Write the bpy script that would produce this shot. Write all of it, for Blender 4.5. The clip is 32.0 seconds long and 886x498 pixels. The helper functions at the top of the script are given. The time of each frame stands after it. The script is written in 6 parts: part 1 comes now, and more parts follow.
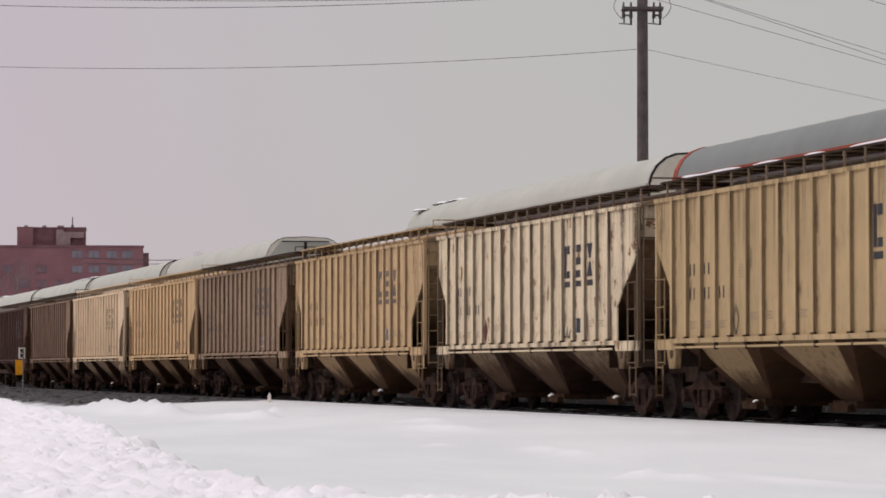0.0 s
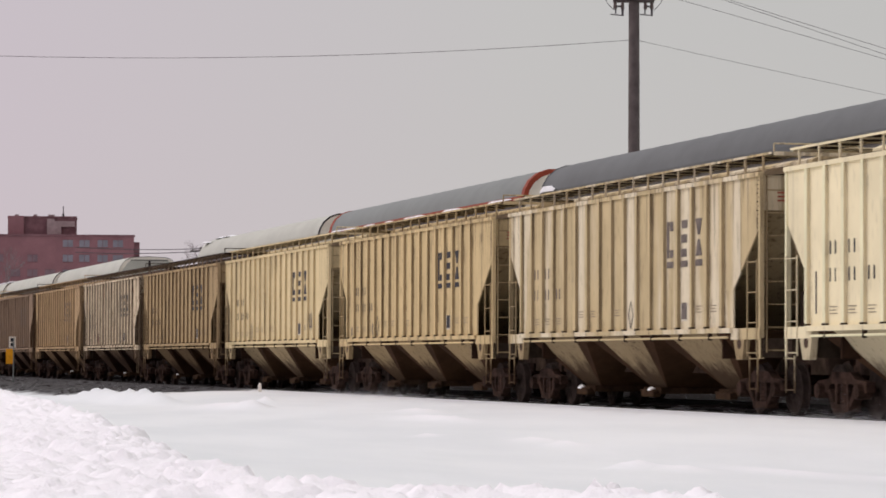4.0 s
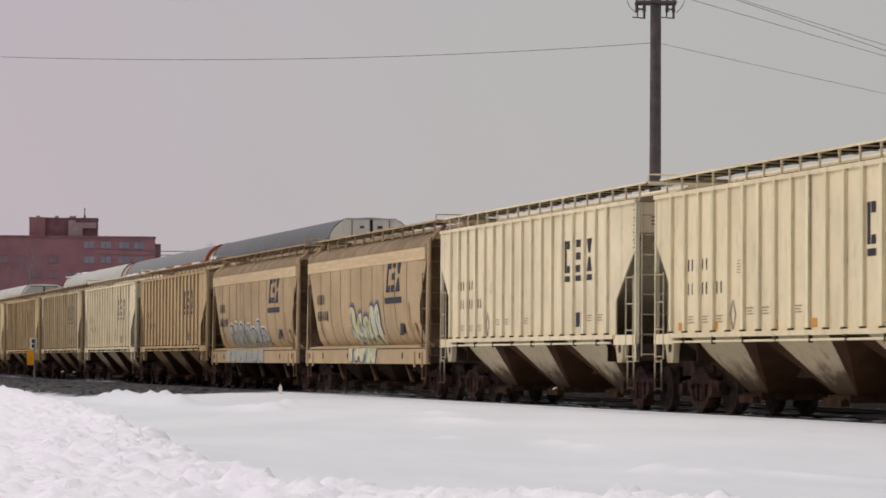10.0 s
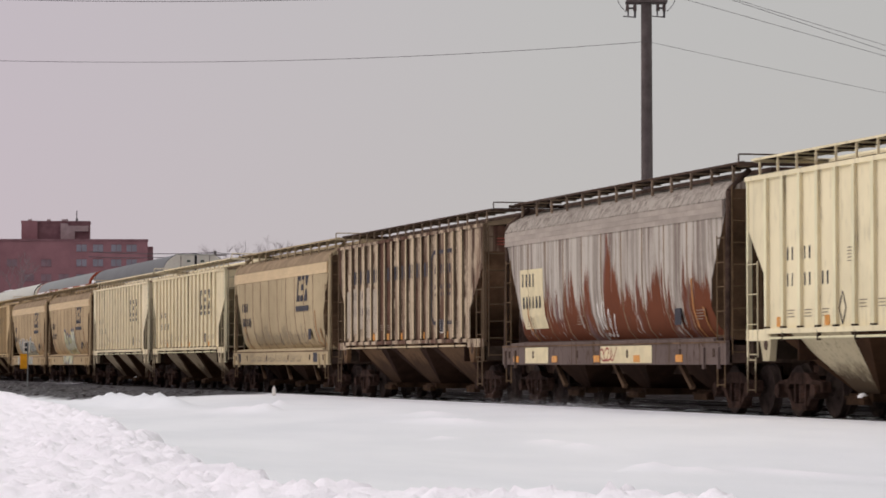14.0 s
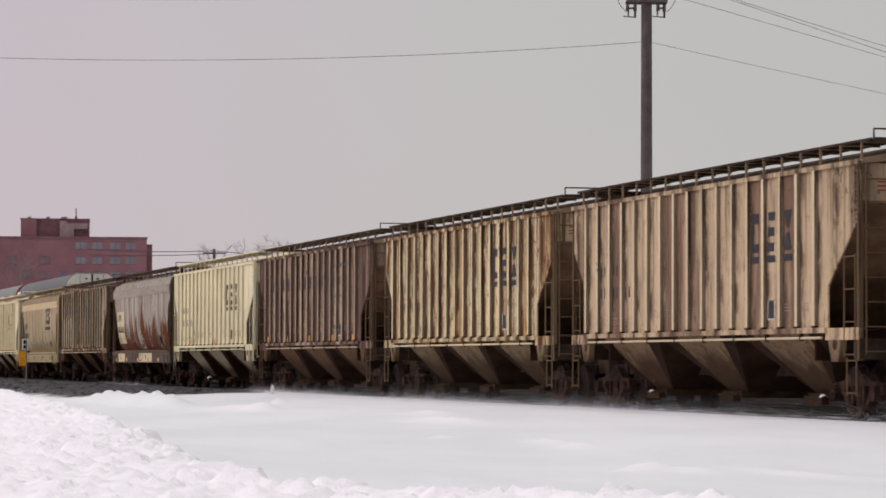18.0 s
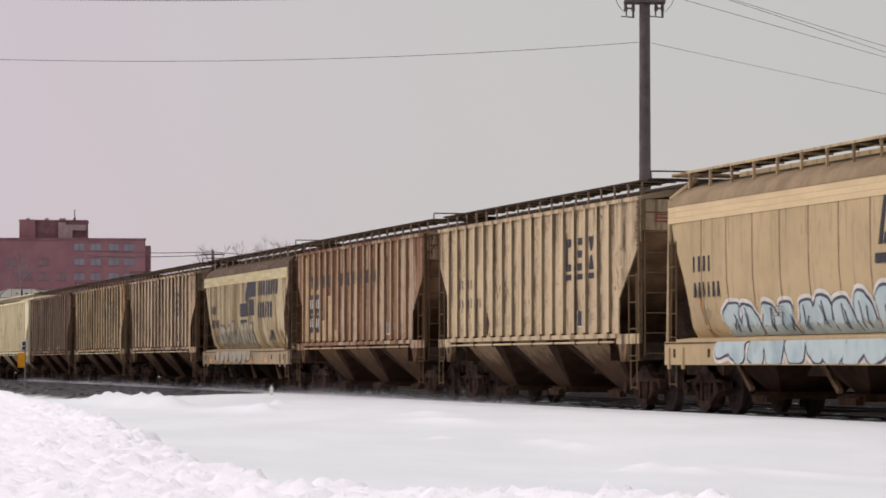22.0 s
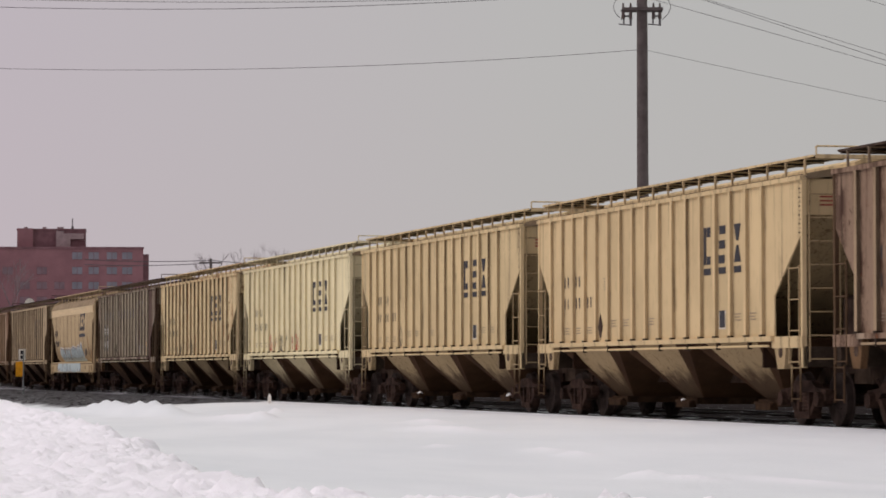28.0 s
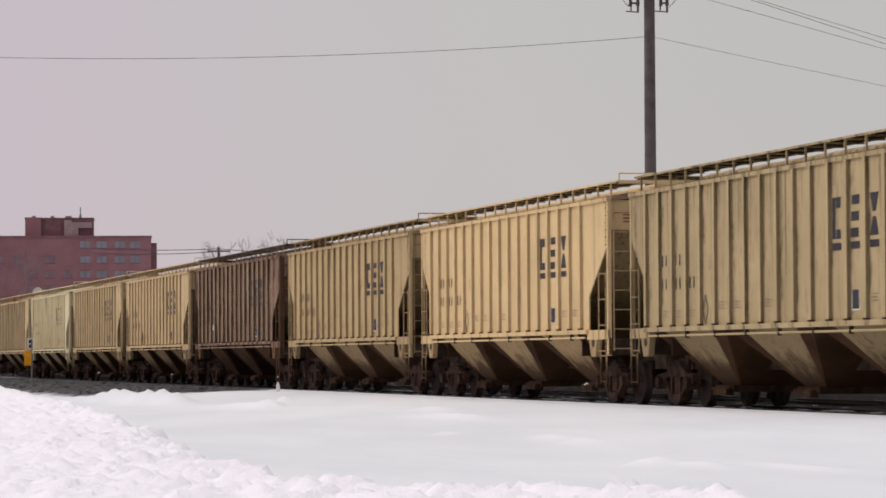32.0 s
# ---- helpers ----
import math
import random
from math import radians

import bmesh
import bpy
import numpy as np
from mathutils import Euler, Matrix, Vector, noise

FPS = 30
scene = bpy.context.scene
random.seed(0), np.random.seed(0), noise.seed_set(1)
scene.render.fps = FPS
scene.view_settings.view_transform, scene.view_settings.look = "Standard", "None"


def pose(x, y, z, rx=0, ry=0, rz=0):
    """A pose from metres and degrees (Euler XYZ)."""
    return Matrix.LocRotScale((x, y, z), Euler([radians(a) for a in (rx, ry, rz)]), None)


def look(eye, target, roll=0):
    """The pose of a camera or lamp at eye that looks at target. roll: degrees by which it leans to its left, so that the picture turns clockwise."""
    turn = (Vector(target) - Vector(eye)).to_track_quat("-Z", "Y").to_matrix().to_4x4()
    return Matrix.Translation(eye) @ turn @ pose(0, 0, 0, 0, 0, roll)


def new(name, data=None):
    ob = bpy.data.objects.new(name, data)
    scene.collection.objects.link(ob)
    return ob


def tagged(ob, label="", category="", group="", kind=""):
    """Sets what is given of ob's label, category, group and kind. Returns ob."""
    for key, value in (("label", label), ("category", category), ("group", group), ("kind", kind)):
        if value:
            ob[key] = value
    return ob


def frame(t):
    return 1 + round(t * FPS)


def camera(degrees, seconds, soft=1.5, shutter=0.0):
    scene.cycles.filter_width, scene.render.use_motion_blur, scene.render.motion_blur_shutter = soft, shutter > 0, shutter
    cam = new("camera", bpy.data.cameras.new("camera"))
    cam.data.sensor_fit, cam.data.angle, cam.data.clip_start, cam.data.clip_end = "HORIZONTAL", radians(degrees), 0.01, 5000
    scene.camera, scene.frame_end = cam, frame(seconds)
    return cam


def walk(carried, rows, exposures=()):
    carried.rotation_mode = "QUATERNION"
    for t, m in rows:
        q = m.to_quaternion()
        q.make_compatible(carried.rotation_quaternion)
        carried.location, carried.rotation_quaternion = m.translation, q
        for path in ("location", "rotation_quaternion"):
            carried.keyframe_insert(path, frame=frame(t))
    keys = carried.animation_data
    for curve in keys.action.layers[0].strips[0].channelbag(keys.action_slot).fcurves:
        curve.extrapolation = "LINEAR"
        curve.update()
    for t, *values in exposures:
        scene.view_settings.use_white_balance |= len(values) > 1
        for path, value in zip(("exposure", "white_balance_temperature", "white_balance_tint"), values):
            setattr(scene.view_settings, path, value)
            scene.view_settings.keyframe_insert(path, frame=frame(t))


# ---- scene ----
# ---------------------------------------------------------------- camera
EYE = (0.0, 0.0, 0.95)
FOV = 15.94
VIEW = [
    (0.0, 13.884, 2.195, -0.01), (0.5, 13.88, 2.148, 0.16), (1.0, 13.852, 2.108, 0.24), (1.5, 13.851, 2.084, 0.14),
    (2.0, 13.875, 2.07, 0.26), (2.5, 13.915, 2.061, 0.28), (3.0, 13.929, 2.041, 0.37), (3.5, 13.963, 2.03, 0.13),
    (4.0, 14.05, 2.021, 0.17), (4.5, 14.144, 2.06, 0.04), (6.5, 14.049, 2.165, -0.1), (7.0, 13.974, 2.165, -0.02),
    (7.5, 13.866, 2.141, -0.02), (8.0, 13.794, 2.082, -0.12), (8.5, 13.731, 2.082, 0.01), (9.0, 13.683, 2.056, 0.17),
    (9.5, 13.661, 2.037, 0.12), (10.0, 13.669, 2.063, 0.33), (10.5, 13.695, 2.112, 0.22), (11.0, 13.72, 2.131, 0.27),
    (11.5, 13.715, 2.111, 0.32), (12.0, 13.695, 2.08, 0.22), (12.5, 13.698, 2.071, 0.18), (13.0, 13.697, 2.048, 0.21),
    (13.5, 13.727, 2.038, 0.17), (14.0, 13.806, 2.072, -0.1), (14.5, 13.871, 2.131, 0.02), (16.5, 13.87, 2.121, 0.15),
    (17.0, 13.856, 2.086, 0.15), (17.5, 13.838, 2.07, 0.16), (18.0, 13.822, 2.057, 0.15), (18.5, 13.855, 2.076, 0.11),
    (19.0, 13.885, 2.078, 0.11), (19.5, 13.898, 2.079, 0.0), (20.0, 13.877, 2.078, 0.09), (20.5, 13.871, 2.072, 0.01),
    (21.0, 13.888, 2.062, 0.07), (21.5, 13.87, 2.063, -0.01), (22.0, 13.846, 2.067, 0.02), (22.5, 13.834, 2.051, -0.02),
    (23.0, 13.786, 2.038, 0.0), (23.5, 13.742, 2.055, -0.1), (24.0, 13.747, 2.098, -0.13), (24.5, 13.775, 2.119, -0.1),
    (25.0, 13.796, 2.142, -0.17), (25.5, 13.826, 2.195, -0.22), (27.5, 13.901, 2.24, -0.19), (28.0, 13.884, 2.213, -0.09),
    (28.5, 13.9, 2.192, -0.17), (29.0, 13.88, 2.163, -0.06), (29.5, 13.853, 2.166, -0.09), (30.0, 13.843, 2.189, -0.18),
    (30.5, 13.835, 2.193, -0.01), (31.0, 13.81, 2.145, 0.05), (31.5, 13.786, 2.069, -0.0), (32.0, 13.74, 1.991, -0.27),
]

cam = camera(FOV, 32.0, soft=1.7, shutter=0.12)


def aim(th, ph, ro):
    a, b = radians(th), radians(ph)
    way = Vector((-math.cos(a) * math.cos(b), math.sin(a) * math.cos(b), math.sin(b)))
    return look(EYE, Vector(EYE) + way, ro)


EXPOSE = [(0, 0.0), (1, 0.1), (2, 0.08), (4, 0.11), (7, -0.06), (8, 0.02), (9, 0.0), (10, -0.10), (11, -0.21), (12, -0.2), (12.5, -0.15), (13, 0.0), (13.5, 0.05), (14, 0.02), (18, 0.06), (21, 0.16), (25, 0.17), (28, -0.08), (29, 0.0), (30, 0.0), (31, 0.09), (32, 0.08)]
walk(cam, [(t, aim(th, ph, ro)) for t, th, ph, ro in VIEW], EXPOSE)

# ---------------------------------------------------------------- light
SUN_WAY = (0.26, 0.70, -0.66)   # soft sun from behind the camera, veiled by cloud


def make_world():
    w = bpy.data.worlds.new("overcast_sky")
    scene.world = w
    w.use_nodes = True
    nt = w.node_tree
    nt.nodes.clear()
    N, L = nt.nodes, nt.links
    out = N.new("ShaderNodeOutputWorld")
    bg = N.new("ShaderNodeBackground")
    sky = N.new("ShaderNodeTexSky")
    sky.sky_type = "NISHITA"
    sky.sun_disc = False
    sky.sun_elevation = radians(41.5)
    sky.sun_rotation = radians(200)
    tc = N.new("ShaderNodeTexCoord")
    sep = N.new("ShaderNodeSeparateXYZ")
    L.new(tc.outputs["Generated"], sep.inputs[0])
    ramp = N.new("ShaderNodeValToRGB")
    e = ramp.color_ramp.elements
    e[0].position, e[0].color = 0.0, (0.545, 0.505, 0.520, 1)
    e[1].position, e[1].color = 1.0, (0.885, 0.90, 0.90, 1)
    m = e.new(0.13)
    m.color = (0.535, 0.512, 0.518, 1)
    m = e.new(0.45)
    m.color = (0.634, 0.630, 0.626, 1)
    L.new(sep.outputs["Z"], ramp.inputs[0])
    # the haze is a little rosier down the line, greyer across it
    tint = N.new("ShaderNodeValToRGB")
    t = tint.color_ramp.elements
    t[0].position, t[0].color = 0.03, (1.06, 0.945, 1.05, 1)
    t[1].position, t[1].color = 0.50, (0.90, 0.93, 0.88, 1)
    m = t.new(0.27)
    m.color = (0.97, 0.985, 0.955, 1)
    L.new(sep.outputs["Y"], tint.inputs[0])
    mul = N.new("ShaderNodeMix")
    mul.data_type, mul.blend_type = "RGBA", "MULTIPLY"
    mul.inputs[0].default_value = 1.0
    L.new(ramp.outputs[0], mul.inputs[6])
    L.new(tint.outputs[0], mul.inputs[7])
    scale = N.new("ShaderNodeMix")
    scale.data_type, scale.blend_type = "RGBA", "MULTIPLY"
    scale.inputs[0].default_value = 1.0
    scale.inputs[7].default_value = (0.08, 0.08, 0.08, 1)
    L.new(sky.outputs[0], scale.inputs[6])
    mix = N.new("ShaderNodeMix")
    mix.data_type = "RGBA"
    mix.inputs[0].default_value = 0.94
    L.new(scale.outputs[2], mix.inputs[6])
    L.new(mul.outputs[2], mix.inputs[7])
    L.new(mix.outputs[2], bg.inputs[0])
    bg.inputs[1].default_value = 1.0
    L.new(bg.outputs[0], out.inputs[0])


make_world()
sun = new("sun", bpy.data.lights.new("sun", "SUN"))
sun.data.energy = 1.0
sun.data.angle = radians(20)
sun.data.color = (0.99, 0.96, 0.865)
sun.matrix_world = look((0, 0, 60), Vector((0, 0, 60)) + Vector(SUN_WAY))
scene.view_settings.exposure = 0.0

# ---------------------------------------------------------------- materials


def srgb(r, g, b, k=1.0):
    def f(v):
        v /= 255
        return v / 12.92 if v <= 0.04045 else ((v + 0.055) / 1.055) ** 2.4
    return (f(r) * k, f(g) * k, f(b) * k, 1)


def nodes_of(name):
    m = bpy.data.materials.new(name)
    m.use_nodes = True
    nt = m.node_tree
    return m, nt, nt.nodes["Principled BSDF"]


def coords(nt, scale=(1, 1, 1), shift=(0, 0, 0), kind="Object"):
    tc = nt.nodes.new("ShaderNodeTexCoord")
    mp = nt.nodes.new("ShaderNodeMapping")
    mp.inputs["Scale"].default_value = scale
    mp.inputs["Location"].default_value = shift
    nt.links.new(tc.outputs[kind], mp.inputs[0])
    return mp.outputs[0]


def drifted(nt, scale=(1, 1, 1), shift=(0, 0, 0)):
    """Object coordinates, moved along for each object, so that alike pieces do not wear alike."""
    info = nt.nodes.new("ShaderNodeObjectInfo")
    mul = nt.nodes.new("ShaderNodeVectorMath")
    mul.operation = "SCALE"
    mul.inputs[0].default_value = (61.0, 37.0, 0.0)
    nt.links.new(info.outputs["Random"], mul.inputs["Scale"])
    add = nt.nodes.new("ShaderNodeVectorMath")
    nt.links.new(coords(nt, scale, shift), add.inputs[0])
    nt.links.new(mul.outputs[0], add.inputs[1])
    return add.outputs[0]


def noise_of(nt, vec, scale, detail=4, rough=0.6):
    n = nt.nodes.new("ShaderNodeTexNoise")
    n.inputs["Scale"].default_value = scale
    n.inputs["Detail"].default_value = detail
    n.inputs["Roughness"].default_value = rough
    nt.links.new(vec, n.inputs["Vector"])
    return n.outputs[0]


def ramp_of(nt, fac, lo, hi, a=0.0, b=1.0):
    n = nt.nodes.new("ShaderNodeMapRange")
    n.interpolation_type = "SMOOTHSTEP"
    for i, v in enumerate((lo, hi, a, b)):
        n.inputs[i + 1].default_value = v
    nt.links.new(fac, n.inputs[0])
    return n.outputs[0]


def mixc(nt, fac, a, b, blend="MIX"):
    n = nt.nodes.new("ShaderNodeMix")
    n.data_type, n.blend_type = "RGBA", blend
    for sock, v in ((n.inputs[0], fac), (n.inputs[6], a), (n.inputs[7], b)):
        if isinstance(v, (int, float, tuple)):
            sock.default_value = v
        else:
            nt.links.new(v, sock)
    return n.outputs[2]


def bump_of(nt, bsdf, height, strength, dist):
    n = nt.nodes.new("ShaderNodeBump")
    n.inputs["Strength"].default_value = strength
    n.inputs["Distance"].default_value = dist
    nt.links.new(height, n.inputs["Height"])
    nt.links.new(n.outputs[0], bsdf.inputs["Normal"])


def plain(name, col, rough=0.7, metal=0.0, vary=0.25, scale=3.0):
    m, nt, b = nodes_of(name)
    v = noise_of(nt, drifted(nt), scale, 5)
    w = noise_of(nt, drifted(nt, shift=(7, 3, 1)), scale * 9, 3)
    dark = tuple(c * (1 - vary) for c in col[:3]) + (1,)
    light = tuple(min(1, c * (1 + vary)) for c in col[:3]) + (1,)
    c = mixc(nt, ramp_of(nt, v, 0.3, 0.7), dark, light)
    c = mixc(nt, ramp_of(nt, w, 0.45, 0.75, 0, 0.35), c, dark)
    nt.links.new(c, b.inputs["Base Color"])
    b.inputs["Roughness"].default_value = rough
    b.inputs["Specular IOR Level"].default_value = 0.04 if rough > 0.8 else 0.25
    b.inputs["Metallic"].default_value = metal
    bump_of(nt, b, w, 0.15, 0.01)
    return m


def car_paint(name, base, streak, amount, rust, seed, wash=None, seam=0.0, peel=None, line=0.0, splash=None, chip=True):
    """Old car paint: base colour, vertical rain streaks, rust blooms and fine soot."""
    m, nt, b = nodes_of(name)
    sh = (seed * 13.7, seed * 5.1, seed * 3.3)
    big = noise_of(nt, drifted(nt, (0.35, 0.35, 0.5), sh), 1.0, 3)
    runs = noise_of(nt, drifted(nt, (6.5, 6.5, 0.17), sh), 1.0, 6, 0.68)
    fine = noise_of(nt, drifted(nt, (9, 9, 2.2), sh), 1.0, 5, 0.7)
    spots = noise_of(nt, drifted(nt, (1.5, 1.5, 1.1), sh), 1.4, 6, 0.7)
    lite = tuple(min(1, c * 0.94) for c in base[:3]) + (1,)
    deep = tuple(c * 0.76 for c in base[:3]) + (1,)
    c = mixc(nt, ramp_of(nt, big, 0.3, 0.7), deep, lite)
    pos = nt.nodes.new("ShaderNodeSeparateXYZ")
    nt.links.new(coords(nt), pos.inputs[0])

    def madd(a, k, d):
        n = nt.nodes.new("ShaderNodeMath")
        n.operation = "MULTIPLY_ADD"
        nt.links.new(a, n.inputs[0])
        n.inputs[1].default_value = k
        if isinstance(d, (int, float)):
            n.inputs[2].default_value = d
        else:
            nt.links.new(d, n.inputs[2])
        return n.outputs[0]
    if line:
        # each panel between two ribs has faded a little differently
        cell = nt.nodes.new("ShaderNodeMath")
        cell.operation = "FLOOR"
        nt.links.new(madd(pos.outputs["X"], 1 / 0.847, -1.17 / 0.847 + 40 * seed), cell.inputs[0])
        wn = nt.nodes.new("ShaderNodeTexWhiteNoise")
        wn.noise_dimensions = "1D"
        nt.links.new(cell.outputs[0], wn.inputs["W"])
        c = mixc(nt, ramp_of(nt, wn.outputs["Value"], 0, 1, 0, 0.12 + 0.45 * amount), c, tuple(v * 0.72 for v in base[:3]) + (1,))
    if wash:
        col, lo, hi = wash
        w = noise_of(nt, drifted(nt, (1.1, 1.1, 0.16), sh), 1.0, 5, 0.6)
        if line:
            w = madd(wn.outputs["Value"], 0.34, madd(w, 1.0, -0.17))
        c = mixc(nt, ramp_of(nt, w, lo, hi), c, col)
    if peel:
        # old coat flaked away below a ragged line
        sp = nt.nodes.new("ShaderNodeSeparateXYZ")
        nt.links.new(coords(nt), sp.inputs[0])
        tongues = madd(noise_of(nt, drifted(nt, (5.5, 5.5, 0.2), sh), 1.0, 6, 0.68), 4.0, sp.outputs["Z"])
        tongues = madd(noise_of(nt, drifted(nt, (0.75, 0.75, 0.12), sh), 1.0, 3, 0.55), 5.5, tongues)
        bare = mixc(nt, ramp_of(nt, noise_of(nt, drifted(nt, (1.1, 1.1, 0.35), sh), 1.0, 4), 0.56, 0.66, 0, 0.75), c, srgb(118, 100, 98))
        coat = mixc(nt, ramp_of(nt, noise_of(nt, drifted(nt, (6.5, 6.5, 0.16), sh), 1.0, 5), 0.44, 0.60, 0, 0.8), peel[0], srgb(138, 128, 118))
        coat = mixc(nt, ramp_of(nt, noise_of(nt, drifted(nt, (1.3, 1.3, 0.2), sh), 1.0, 4), 0.54, 0.68, 0, 0.7), coat, srgb(116, 104, 98))
        c = mixc(nt, ramp_of(nt, tongues, peel[1] + 4.45, peel[1] + 4.75), bare, coat)
    if seam:
        sx = nt.nodes.new("ShaderNodeSeparateXYZ")
        nt.links.new(coords(nt, (1 / 0.847, 1, 1), (-1.17 / 0.847, 0, 0)), sx.inputs[0])
        fr = nt.nodes.new("ShaderNodeMath")
        fr.operation = "FRACT"
        nt.links.new(sx.outputs["X"], fr.inputs[0])
        near_r = ramp_of(nt, fr.outputs[0], 0.0, 0.22 + 0.3 * seam, 1, 0)
        near_l = ramp_of(nt, fr.outputs[0], 0.74 - 0.2 * seam, 0.97, 0, 0.8)
        top = nt.nodes.new("ShaderNodeMath")
        top.operation = "MAXIMUM"
        nt.links.new(near_r, top.inputs[0])
        nt.links.new(near_l, top.inputs[1])
        near = top.outputs[0]
        rag = ramp_of(nt, noise_of(nt, drifted(nt, (1.3, 1.3, 0.7), sh), 1.6, 6, 0.72), 0.58 - 0.22 * seam, 0.70 - 0.2 * seam, 0.12, 1)
        both = nt.nodes.new("ShaderNodeMath")
        both.operation = "MULTIPLY"
        nt.links.new(near, both.inputs[0])
        nt.links.new(rag, both.inputs[1])
        gain = nt.nodes.new("ShaderNodeMath")
        gain.operation, gain.use_clamp = "MULTIPLY", True
        nt.links.new(both.outputs[0], gain.inputs[0])
        gain.inputs[1].default_value = 0.35 + seam
        c = mixc(nt, gain.outputs[0], c, streak)
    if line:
        # each rib's shadow painted as a dark line, with the soot and rust held there
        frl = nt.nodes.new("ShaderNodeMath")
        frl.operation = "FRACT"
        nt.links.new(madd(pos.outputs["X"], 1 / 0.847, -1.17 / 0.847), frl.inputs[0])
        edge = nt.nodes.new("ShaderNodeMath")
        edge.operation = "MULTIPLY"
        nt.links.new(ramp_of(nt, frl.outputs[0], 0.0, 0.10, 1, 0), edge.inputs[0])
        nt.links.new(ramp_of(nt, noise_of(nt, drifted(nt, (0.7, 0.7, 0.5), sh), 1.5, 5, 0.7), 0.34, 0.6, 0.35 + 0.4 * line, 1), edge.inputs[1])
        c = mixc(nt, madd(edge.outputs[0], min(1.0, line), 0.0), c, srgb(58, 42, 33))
    if amount > 0.04:
        # runs that start under the roof edge and thin out downwards
        drip = madd(pos.outputs["Z"], 0.06, noise_of(nt, drifted(nt, (8.5, 8.5, 0.10), sh), 1.0, 5, 0.64))
        c = mixc(nt, ramp_of(nt, drip, 0.82 - 0.17 * amount, 0.87 - 0.15 * amount, 0, min(0.92, 0.3 + 1.0 * amount)), c, streak)
    # ragged brown splash, darker towards the bottom
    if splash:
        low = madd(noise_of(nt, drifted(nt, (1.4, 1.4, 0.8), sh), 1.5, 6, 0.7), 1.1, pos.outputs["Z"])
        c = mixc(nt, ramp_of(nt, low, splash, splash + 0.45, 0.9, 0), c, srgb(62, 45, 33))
    c = mixc(nt, ramp_of(nt, runs, 0.62 - 0.17 * amount, 0.67 - 0.14 * amount, 0, min(0.92, 0.12 + 1.3 * amount)), c, streak)
    c = mixc(nt, ramp_of(nt, fine, 0.54, 0.66, 0, 0.14 + 0.5 * amount), c, srgb(70, 56, 45))
    if amount > 0.22 and chip:
        # chipped spots in clusters
        chips = madd(ramp_of(nt, noise_of(nt, drifted(nt, (0.9, 0.9, 0.7), sh), 1.3, 3), 0.35, 0.7, 0, 0.14), 1.0, noise_of(nt, drifted(nt, (15, 15, 5.5), sh), 1.0, 5, 0.65))
        c = mixc(nt, ramp_of(nt, chips, 0.72 - 0.09 * amount, 0.75 - 0.09 * amount, 0, 0.75), c, srgb(62, 42, 31))
    if rust > 0.02:
        c = mixc(nt, ramp_of(nt, spots, 0.66 - 0.24 * rust, 0.70 - 0.18 * rust, 0, 0.85), c, srgb(104, 62, 38))
    nt.links.new(c, b.inputs["Base Color"])
    b.inputs["Roughness"].default_value = 0.85
    b.inputs["Specular IOR Level"].default_value = 0.06
    bump_of(nt, b, fine, 0.12, 0.01)
    return m


